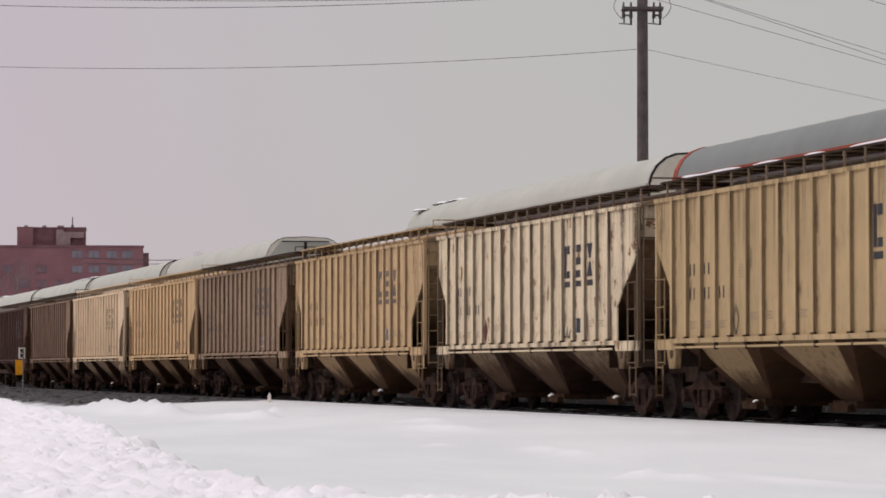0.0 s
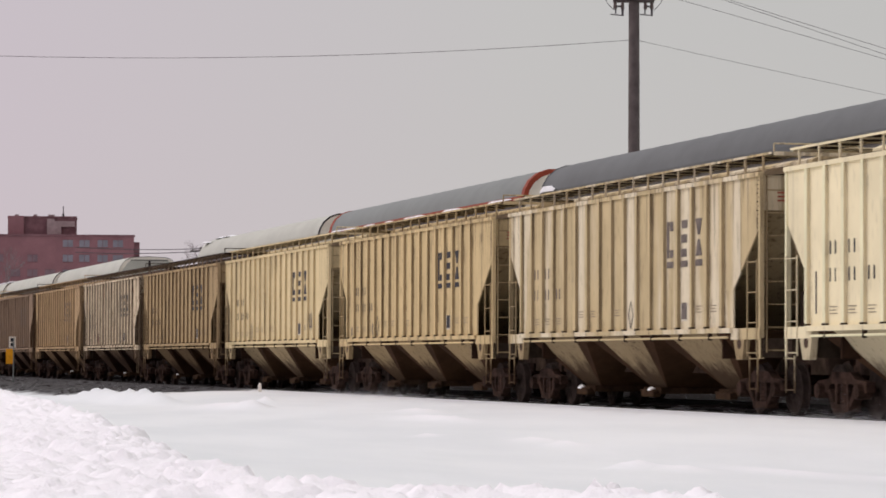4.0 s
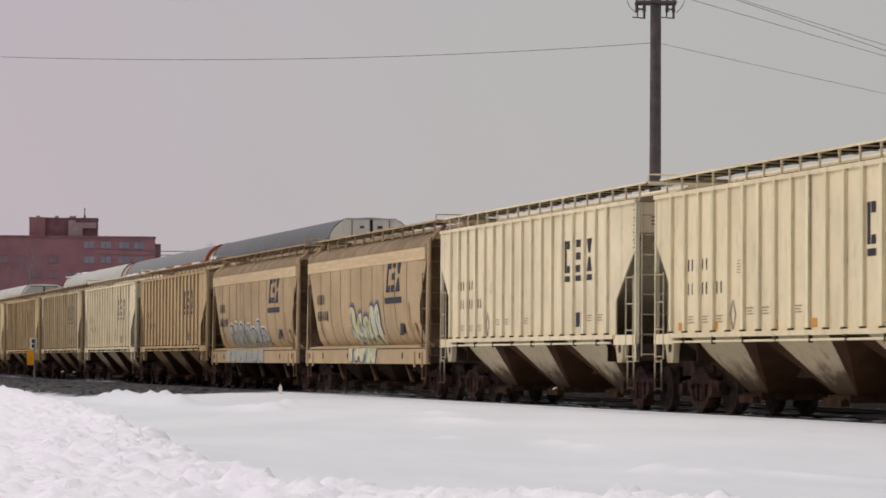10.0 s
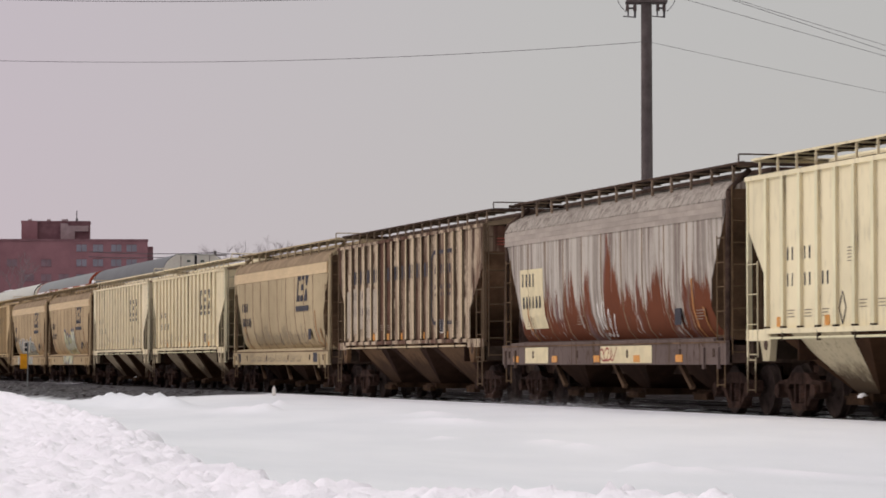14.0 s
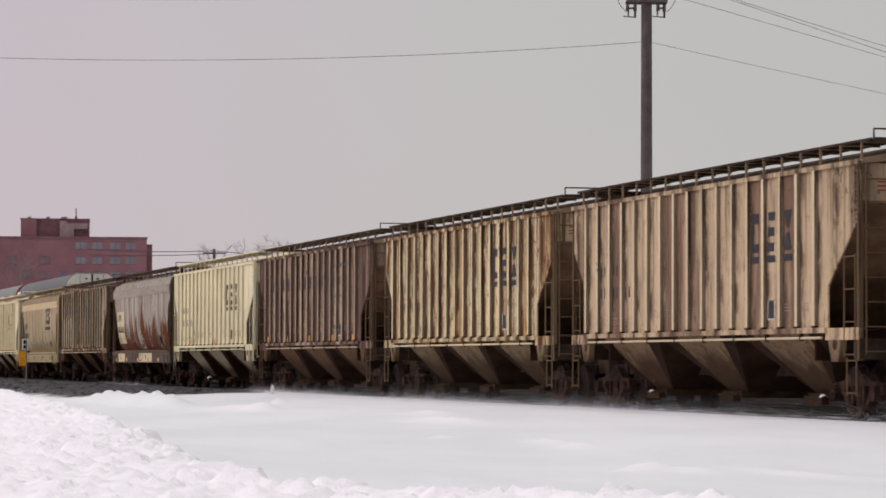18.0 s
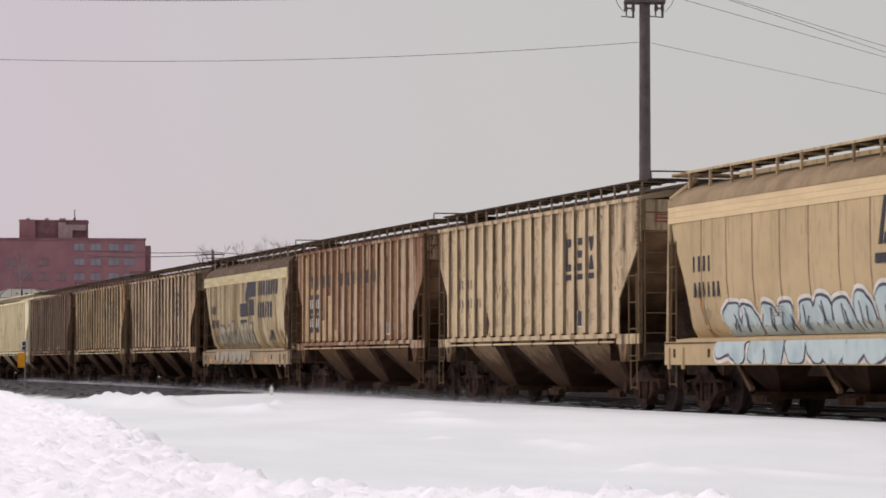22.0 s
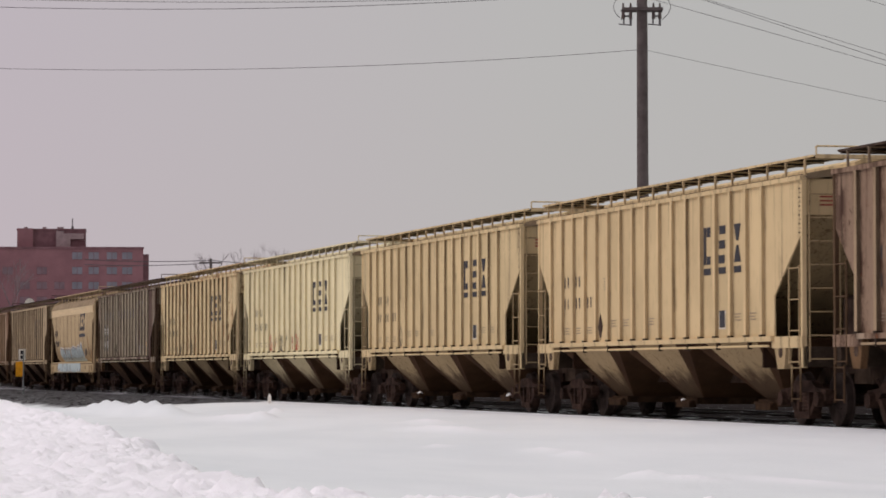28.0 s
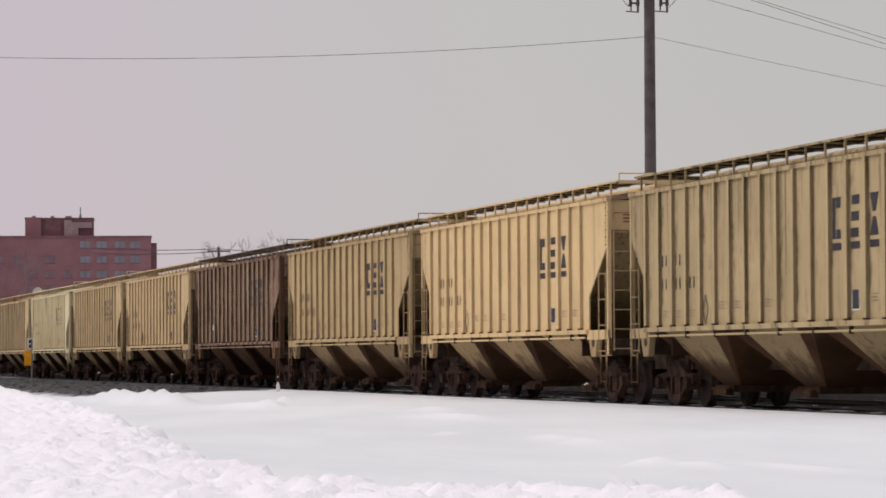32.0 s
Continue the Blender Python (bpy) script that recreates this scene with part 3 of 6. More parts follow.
def couplers(car, L):
    def build(s):
        s.box(-0.85, 0.2, -0.09, 0.09, 0.72, 0.90)
        s.prism([(-1.0, 0.66), (-0.72, 0.62), (-0.72, 0.98), (-1.0, 0.94)], -0.16, 0.12)
        s.path([(-0.2, 0.35, 0.8), (-0.5, 0.30, 0.45), (-0.8, 0.22, 0.40)], 0.03)
    c = shared("coupler", build)
    part("coupler", c, M_TRUCK, car)
    b = part("coupler", c, M_TRUCK, car, at=(L, 0, 0))
    b.rotation_euler = (0, 0, math.pi)


def on_both_ends(car, name, data, mat, L, label=""):
    a = part(name, data, mat, car, label)
    b = part(name, data, mat, car, label, at=(L, 0, 0))
    b.rotation_euler = (0, 0, math.pi)
    return a, b


def mirrored(car, name, data, mat, L, label=""):
    """The part on the near side and, turned half round, on the far side."""
    return on_both_ends(car, name, data, mat, L, label)


CUT = [(0, 4.22), (LEN, 4.22), (LEN, 3.36), (LEN - 1.45, 2.25), (LEN - 1.45, 1.53), (1.15, 1.53), (1.15, 2.25), (0, 3.36)]


def build_hopper_body(s):
    s.prism(CUT, -WIDE, -WIDE + 0.03)
    s.prism(CUT, WIDE - 0.03, WIDE)


def build_hopper_roof(s):
    """Roof in three falls, up to the hatch trough."""
    s.extrude_x([(-WIDE, 4.20), (-WIDE, 4.25), (-1.1, 4.38), (-0.45, 4.46), (0.45, 4.46), (1.1, 4.38), (WIDE, 4.25), (WIDE, 4.20), (0, 4.36)], 0.06, LEN - 0.06)


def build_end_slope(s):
    """Top end panel and the slope sheet that falls away under it."""
    s.prism([(0.10, 3.60), (0.14, 3.60), (3.7, 1.50), (3.62, 1.47)], -WIDE + 0.03, WIDE - 0.03)


def bay_corners(top_x0, top_x1, top_y, low_x, low_y, z1, z0):
    top = [(top_x0, -top_y, z1), (top_x1, -top_y, z1), (top_x1, top_y, z1), (top_x0, top_y, z1)]
    low = [(-low_x, -low_y, z0), (low_x, -low_y, z0), (low_x, low_y, z0), (-low_x, low_y, z0)]
    return top, low


def plate(s, a, b, c, d, t=0.03):
    n = (Vector(b) - Vector(a)).cross(Vector(d) - Vector(a)).normalized() * t
    q = [Vector(p) for p in (a, b, c, d)]
    s.add(q + [p + n for p in q], [(0, 1, 2, 3), (4, 7, 6, 5), (0, 4, 5, 1), (1, 5, 6, 2), (2, 6, 7, 3), (3, 7, 4, 0)])


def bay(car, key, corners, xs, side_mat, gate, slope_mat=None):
    """Discharge hoppers: two inward-sloping sides in car colour, two slope sheets brown with dust and painted-in shade.
    """
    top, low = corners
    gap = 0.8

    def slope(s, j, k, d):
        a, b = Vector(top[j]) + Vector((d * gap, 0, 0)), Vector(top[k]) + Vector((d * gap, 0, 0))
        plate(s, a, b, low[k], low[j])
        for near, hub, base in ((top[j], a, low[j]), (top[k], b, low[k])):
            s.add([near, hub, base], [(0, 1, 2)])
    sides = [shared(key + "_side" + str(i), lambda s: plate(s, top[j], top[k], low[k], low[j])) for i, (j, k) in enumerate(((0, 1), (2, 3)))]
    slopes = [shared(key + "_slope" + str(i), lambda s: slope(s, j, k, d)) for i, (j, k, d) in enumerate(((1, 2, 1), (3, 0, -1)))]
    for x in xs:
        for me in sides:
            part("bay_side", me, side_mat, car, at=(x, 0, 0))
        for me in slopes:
            part("bay_slope", me, slope_mat or M_SLOPE, car, "brown slope sheet, dust and shade in its colour", at=(x, 0, 0))
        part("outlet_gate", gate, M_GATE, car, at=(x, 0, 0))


def build_ladder(s, rungs, w, z0, z1):
    s.tube((0, 0, z0), (0, 0, z1), 0.017, 5)
    s.tube((w, 0, z0), (w, 0, z1), 0.017, 5)
    for i in range(rungs):
        z = z0 + 0.05 + (z1 - z0 - 0.1) * i / (rungs - 1)
        s.tube((0, 0, z), (w, 0, z), 0.013, 5)


def emblem_pieces(kind, w, h):
    """Plain blocks in place of a character, each a polygon in x and z."""
    def rect(x0, x1, z0, z1):
        return [(x0, z0), (x1, z0), (x1, z1), (x0, z1)]
    if kind == 0:
        return [rect(0, w * 0.34, 0, h), rect(w * 0.46, w, 0, h * 0.22), rect(w * 0.46, w, h * 0.74, h)]
    if kind == 1:
        return [rect(0.06 * i * w, w * (0.88 + 0.06 * i), h * p, h * q) for i, (p, q) in enumerate(((0, 0.22), (0.39, 0.61), (0.78, 1.0)))]
    return [[(0, 0), (w, 0), (w * 0.66, h * 0.44), (w * 0.34, h * 0.44)], [(0, h), (w, h), (w * 0.66, h * 0.56), (w * 0.34, h * 0.56)]]


def bars(s, x, z, n, w, h, gap, y, seed=0, bold=1.0):
    """A row of plain upright bars where small writing stands."""
    rnd = random.Random(seed)
    for i in range(n):
        a = x + i * (w + gap)
        t = min(w, w * bold * rnd.uniform(0.26, 0.46))
        s.box(a, a + t, y - 0.005, y, z, z + h)


def lines(s, x, z, w, rows, y, h=0.014, pitch=0.055):
    for i in range(rows):
        s.box(x, x + w * (1 - 0.18 * (i % 2)), y - 0.005, y, z - i * pitch - h, z - i * pitch)


def ribbed_hopper(left, label, paint, mark=None, board=None, logo=True, trim=None, low=None, slope=None, ends=None, rib_shade=None):
    """Three-bay ribbed covered hopper with posts, ladders, running boards and two trucks."""
    car = thing("hopper_car", label, "hopper car", "cars of the long freight train", at=(left, MID, 0))
    board = board or paint
    trim = trim or paint
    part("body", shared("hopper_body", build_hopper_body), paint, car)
    part("roof", shared("hopper_roof", build_hopper_roof), M_ROOFDUST, car, "dusty roof sheet")
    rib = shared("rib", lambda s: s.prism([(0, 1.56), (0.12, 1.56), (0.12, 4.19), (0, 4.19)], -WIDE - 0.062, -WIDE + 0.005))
    # side faces get a second slot, where their shade is painted as darker colour
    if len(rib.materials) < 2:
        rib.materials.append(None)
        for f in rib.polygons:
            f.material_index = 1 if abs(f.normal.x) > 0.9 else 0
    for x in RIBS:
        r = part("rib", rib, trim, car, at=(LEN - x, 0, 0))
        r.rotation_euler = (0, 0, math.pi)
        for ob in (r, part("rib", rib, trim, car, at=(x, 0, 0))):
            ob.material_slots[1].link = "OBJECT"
            ob.material_slots[1].material = rib_shade or trim
    chord = shared("top_chord", lambda s: s.box(0, LEN, -WIDE - 0.05, -WIDE + 0.06, 4.19, 4.27))
    sill = shared("side_sill", lambda s: s.box(1.1, LEN - 1.4, -WIDE - 0.09, -WIDE + 0.05, 1.46, 1.55))
    sill_a = shared("sill_plate_a", lambda s: s.box(0.0, 1.25, -WIDE - 0.03, -WIDE + 0.03, 1.34, 1.54))
    sill_b = shared("sill_plate_b", lambda s: s.box(LEN - 1.5, LEN, -WIDE - 0.03, -WIDE + 0.03, 1.34, 1.54))
    for nm, me in (("top_chord", chord), ("side_sill", sill), ("sill_plate", sill_a), ("sill_plate", sill_b)):
        mirrored(car, nm, me, paint, LEN)
    rod = shared("sill_rod", lambda s: s.tube((1.35, -WIDE - 0.06, 1.38), (LEN - 1.6, -WIDE - 0.06, 1.38), 0.022, 6))
    hook = shared("rod_hanger", lambda s: s.box(0, 0.05, -WIDE - 0.09, -WIDE - 0.02, 1.33, 1.48))
    part("sill_rod", rod, trim, car)
    for k in range(8):
        part("rod_hanger", hook, M_GRIME, car, at=(2.0 + 1.72 * k, 0, 0))
    foot = shared("rib_foot", lambda s: s.box(-0.01, 0.13, -WIDE - 0.075, -WIDE + 0.01, 1.551, 1.583))
    for x in RIBS:
        part("rib_foot", foot, M_GRIME, car, at=(x, 0, 0))
    gate = shared("outlet_gate", lambda s: s.box(-0.55, 0.55, -0.82, 0.82, 0.30, 0.43).box(-0.35, 0.45, -0.95, -0.80, 0.24, 0.36).tube((-0.5, -0.9, 0.36), (0.5, -0.9, 0.36), 0.03))
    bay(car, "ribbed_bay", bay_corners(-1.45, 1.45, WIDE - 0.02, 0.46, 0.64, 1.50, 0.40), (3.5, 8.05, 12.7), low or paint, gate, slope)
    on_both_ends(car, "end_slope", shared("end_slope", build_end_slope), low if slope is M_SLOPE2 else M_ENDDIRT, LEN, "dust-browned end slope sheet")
    on_both_ends(car, "bolster_web", shared("bolster_web", lambda s: s.box(2.3, 2.36, -1.5, 1.5, 1.0, 1.42)), M_SLOPE, LEN, "dark brown bolster web")
    on_both_ends(car, "end_panel", shared("end_panel", lambda s: s.box(0.12, 0.17, -WIDE + 0.03, WIDE - 0.03, 3.60, 4.22)), paint, LEN)
    part("centre_sill", shared("centre_sill", lambda s: s.box(0.1, LEN - 0.1, -0.3, 0.3, 0.72, 1.02)), M_DARK, car)
    part("end_sill", shared("end_sill", lambda s: s.box(0, 0.28, -WIDE, WIDE, 1.02, 1.36)), M_GRIME, car)
    part("end_sill", shared("end_sill", None), M_GRIME, car, at=(LEN - 0.28, 0, 0))
    pad = shared("jack_pad", lambda s: s.prism([(0.62, 1.52), (1.32, 1.52), (1.18, 0.98), (0.86, 0.98)], -WIDE - 0.02, -WIDE + 0.10))
    hole = shared("jack_hole", lambda s: s.tube((1.02, -WIDE - 0.026, 1.27), (1.02, -WIDE - 0.02, 1.27), 0.10, 10))
    for dx in (0.0, LEN - 2.10):
        part("jack_pad", pad, low or paint, car, at=(dx, 0, 0))
        part("lift_hole", hole, M_DARK, car, at=(dx, 0, 0))
    for dx in (LEN, 2.10):
        part("jack_pad", pad, low or paint, car, at=(dx, 0, 0)).rotation_euler = (0, 0, math.pi)
    # end posts, ladders and rungs over the ends
    post = shared("corner_post", lambda s: s.box(0.0, 0.08, -WIDE - 0.02, -WIDE + 0.06, 1.0, 4.24))
    lad = shared("side_ladder", lambda s: build_ladder(s, 4, 0.50, 1.05, 2.75))
    lad2 = shared("step_ladder", lambda s: build_ladder(s, 2, 0.42, 0.42, 1.05))
    grab = shared("end_ladder", lambda s: [s.tube((-0.03, 0.95, z), (-0.03, 1.50, z), 0.014, 5) for z in (1.15, 1.55, 1.95, 2.35, 2.75, 3.15, 3.55, 3.95)] and s.tube((-0.03, 0.95, 1.1), (-0.03, 0.95, 4.2), 0.016, 6).tube((-0.03, 1.5, 1.1), (-0.03, 1.5, 4.2), 0.016, 6))
    for e in (0, 1):
        for side in (1, -1):
            flip = e == 0 and side < 0 or e == 1 and side > 0
            x = LEN if e else 0.0
            p = part("corner_post", post, ends or trim, car, at=(x - (0.08 if e else 0), 0, 0))
            l1 = part("side_ladder", lad, ends or low or trim, car, at=(x + (-0.62 if e else 0.12), -side * (WIDE + 0.03), 0))
            l2 = part("step_ladder", lad2, ends or low or trim, car, at=(x + (-0.5 if e else 0.08), -side * (WIDE + 0.03), 0))
            if side < 0:
                p.scale = (1, -1, 1)
    g1, g2 = on_both_ends(car, "end_ladder", grab, ends or low or trim, LEN)
    # roof gear
    # deck holds its underside's shade as a dark colour; lip keeps the board paint
    deck = shared("running_board", lambda s: s.box(-0.15, LEN + 0.15, -1.44, -0.78, 4.585, 4.60))
    lip = shared("board_lip", lambda s: s.box(-0.15, LEN + 0.15, -1.47, -1.445, 4.572, 4.612).box(-0.15, LEN + 0.15, -0.78, -0.76, 4.575, 4.612))
    brk = shared("board_bracket", lambda s: s.box(0, 0.026, -1.47, -1.43, 4.26, 4.58).box(0, 0.026, -1.47, -0.75, 4.55, 4.58))
    mirrored(car, "running_board", deck, M_GRIME, LEN, "grating coloured dark for its shaded underside")
    mirrored(car, "board_lip", lip, board, LEN)
    for i in range(18):
        x = 0.25 + i * (LEN - 0.55) / 17
        part("board_bracket", brk, M_STANCHION if board in (M_DARK, M_GRIME) else board, car, at=(x, 0, 0))
        r = part("board_bracket", brk, board, car, at=(LEN - x, 0, 0))
        r.rotation_euler = (0, 0, math.pi)
    cross = shared("end_walkway", lambda s: s.box(-0.15, 0.45, -1.42, 1.42, 4.586, 4.604).box(-0.16, -0.14, -1.42, 1.42, 4.55, 4.62))
    loop = shared("roof_handrail", lambda s: s.path([(-0.12, 1.40, 4.60), (-0.12, 1.40, 4.76), (-0.12, 0.55, 4.76), (-0.12, 0.55, 4.60)], 0.016, 5))
    on_both_ends(car, "roof_handrail", loop, board, LEN)
    on_both_ends(car, "end_walkway", cross, board, LEN)
    part("hatch_cover", shared("hatch_cover", lambda s: s.extrude_x([(-0.34, 4.44), (-0.34, 4.56), (-0.2, 4.62), (0.2, 4.62), (0.34, 4.56), (0.34, 4.44)], 0.8, LEN - 0.8)), board, car)
    wheel_b = shared("brake_wheel", lambda s: [s.tube((0.26, 0.7 + 0.28 * math.cos(a), 2.9 + 0.28 * math.sin(a)), (0.26, 0.7 + 0.28 * math.cos(a + 0.524), 2.9 + 0.28 * math.sin(a + 0.524)), 0.02, 5) for a in [i * 0.5236 for i in range(12)]] and s.tube((0.26, 0.42, 2.9), (0.26, 0.98, 2.9), 0.015, 5))
    part("brake_wheel", wheel_b, M_DARK, car)
    couplers(car, LEN)
    trucks(car, (TRUCK_IN, LEN - TRUCK_IN))
    part("air_reservoir", shared("air_reservoir", lambda s: s.tube((LEN - 1.05, -0.25, 1.42), (LEN - 1.05, -0.25, 2.18), 0.21, 12).tube((LEN - 1.05, -0.25, 2.18), (LEN - 1.05, -0.25, 2.26), 0.21, 12, 0.10)), M_DARK, car, "sooty air reservoir")
    part("brake_valve", shared("brake_valve", lambda s: s.box(LEN - 1.3, LEN - 1.0, 0.25, 0.65, 1.40, 1.72).tube((LEN - 1.15, 0.3, 1.6), (LEN - 1.15, -0.1, 1.75), 0.04, 6)), M_DARK, car)
    rivets = shared("rivets", lambda s: [s.tube((LEN - 0.14 + 0.06 * (i % 2), -WIDE - 0.026, 3.30 + 0.075 * i), (LEN - 0.14 + 0.06 * (i % 2), -WIDE - 0.004, 3.30 + 0.075 * i), 0.016, 6) for i in range(12)])
    tagged(part("rivets", rivets, M_GRIME, car), kind="stuff")
    clods = random.Random(int(left * 7))
    for gx in (3.5, 8.05, 12.7):
        if clods.random() < 0.3:
            r = clods.uniform(0.05, 0.09)
            part("snow_clod", shared("snow_clod", lambda s: s.loft([[(k * math.cos(q * 1.047) * (1 + 0.2 * math.sin(3 * q)), k * math.sin(q * 1.047), h) for q in range(6)] for k, h in ((1.0, 0), (0.9, 0.45), (0.45, 0.85), (0.05, 0.95))], close=True)), M_LOOSE, car, "clinging snow", at=(gx + clods.uniform(-0.3, 0.4), -0.88, 0.36)).scale = (r * 1.6, r, r)
    y = -WIDE - 0.004
    if mark:
        if logo:
            for k in range(3):
                x = 11.40 + 0.847 * k
                for i, poly in enumerate(emblem_pieces(k, 0.37, 0.69)):
                    part("emblem_block", shared(f"emblem{k}{i}", lambda s: s.prism(poly, -WIDE - 0.010, -WIDE - 0.004)), mark, car, at=(x, 0, 2.91))
                part("emblem_bar", shared("emblem_bar", lambda s: s.box(0, 0.38, -WIDE - 0.010, -WIDE - 0.004, 2.72, 2.84)), mark, car, at=(x, 0, 0))

        def numbers(s):
            for k in range(2):
                bars(s, 2.08 + 0.847 * k, 2.72, 2, 0.13, 0.22, 0.10, y, k)
            for k in range(3):
                bars(s, 2.08 + 0.847 * k, 2.27, 2, 0.13, 0.22, 0.10, y, k + 4)
        tagged(part("number_mark", shared("number_bars", numbers), mark, car), kind="stuff")

        def small(s):
            for k in range(3):
                lines(s, 2.08 + 0.847 * k, 1.86, 0.34, 3, y)
            for x in (5.47, 6.31, 8.0, 13.1, 13.93):
                lines(s, x, 1.98, 0.34, 3, y)
            lines(s, 4.95, 2.85, 0.3, 5, y)
        tagged(part("stencil_mark", shared("stencil_lines", small), M_STENCIL, car), kind="stuff")
        part("data_panel", shared("data_panel", lambda s: s.box(12.28, 12.58, y - 0.005, y, 1.74, 2.05)), mark, car)
        part("panel_frame", shared("panel_frame", lambda s: s.box(12.25, 12.61, y - 0.003, y, 1.71, 1.735).box(12.25, 12.28, y - 0.003, y, 1.735, 2.05).box(12.58, 12.61, y - 0.003, y, 1.735, 2.05)), M_WORNWHITE, car)
    tagged(part("warning_mark", shared("warning_lines", lambda s: [s.box(LEN - 0.12, LEN - 0.112, -1.25, -0.75, z, z + 0.03) for z in (3.76, 3.83, 3.90)]), M_RED, car), kind="stuff")
    return car


# rounded, smooth-sided hopper
ALEN = 15.85
ASEC = [(-1.20, 1.38), (-1.42, 1.62), (-1.54, 2.0), (-1.59, 2.5), (-1.60, 3.0), (-1.60, 3.35), (-1.60, 3.62), (-1.585, 3.94), (-1.48, 4.14), (-1.20, 4.31), (-0.7, 4.45), (0, 4.50)]


def inset(z):
    return float(np.interp(z, [1.38, 1.6, 2.0, 2.5, 3.0, 3.5, 3.9, 4.5], [0.80, 1.02, 1.18, 1.02, 0.66, 0.30, 0.14, 0.10]))


def build_round_roof(s):
    sec = ASEC[7:] + [(-y, z) for y, z in ASEC[-2:6:-1]]
    s.loft([[(x, y * 1.004, z + 0.012) for y, z in sec] for x in (0.12, 4, 8, 12, ALEN - 0.12)])


def build_round_body(s):
    sec = ASEC + [(-y, z) for y, z in ASEC[-2::-1]]
    ts = [0, 0.012, 0.03, 0.06, 0.2, 0.4, 0.6, 0.8, 0.94, 0.97, 0.988, 1]
    rings = []
    for t in ts:
        e = min(t, 1 - t)
        k = 1 - 0.025 * (1 - min(1, e / 0.06)) ** 2
        rings.append([(inset(z) + t * (ALEN - 2 * inset(z)), y * (k if z < 4.0 else 1 - (1 - k) * 0.3), z) for y, z in sec])
    s.loft(rings)
    n = len(sec)
    for ring in (rings[0], rings[-1]):
        s.add(ring, [(j, j + 1, n - 2 - j, n - 1 - j) for j in range(n // 2)])


def build_end_cap(s):
    """The drawn-in end sheet between body and end posts."""
    sec = [p for p in ASEC if p[1] < 4.2]
    left = [(inset(z) - 0.012, y * 0.97, z) for y, z in sec]
    right = [(x, -y, z) for x, y, z in left]
    s.loft([left, [(x - 0.02, 0, z) for x, y, z in left], right])


def build_seam(s):
    for (y0, z0), (y1, z1) in zip(ASEC[:8], ASEC[1:8]):
        s.add([(0, y0, z0), (0.022, y0 - 0.014, z0), (0.044, y0, z0), (0, y1, z1), (0.022, y1 - 0.014, z1), (0.044, y1, z1)], [(0, 1, 4, 3), (1, 2, 5, 4)])


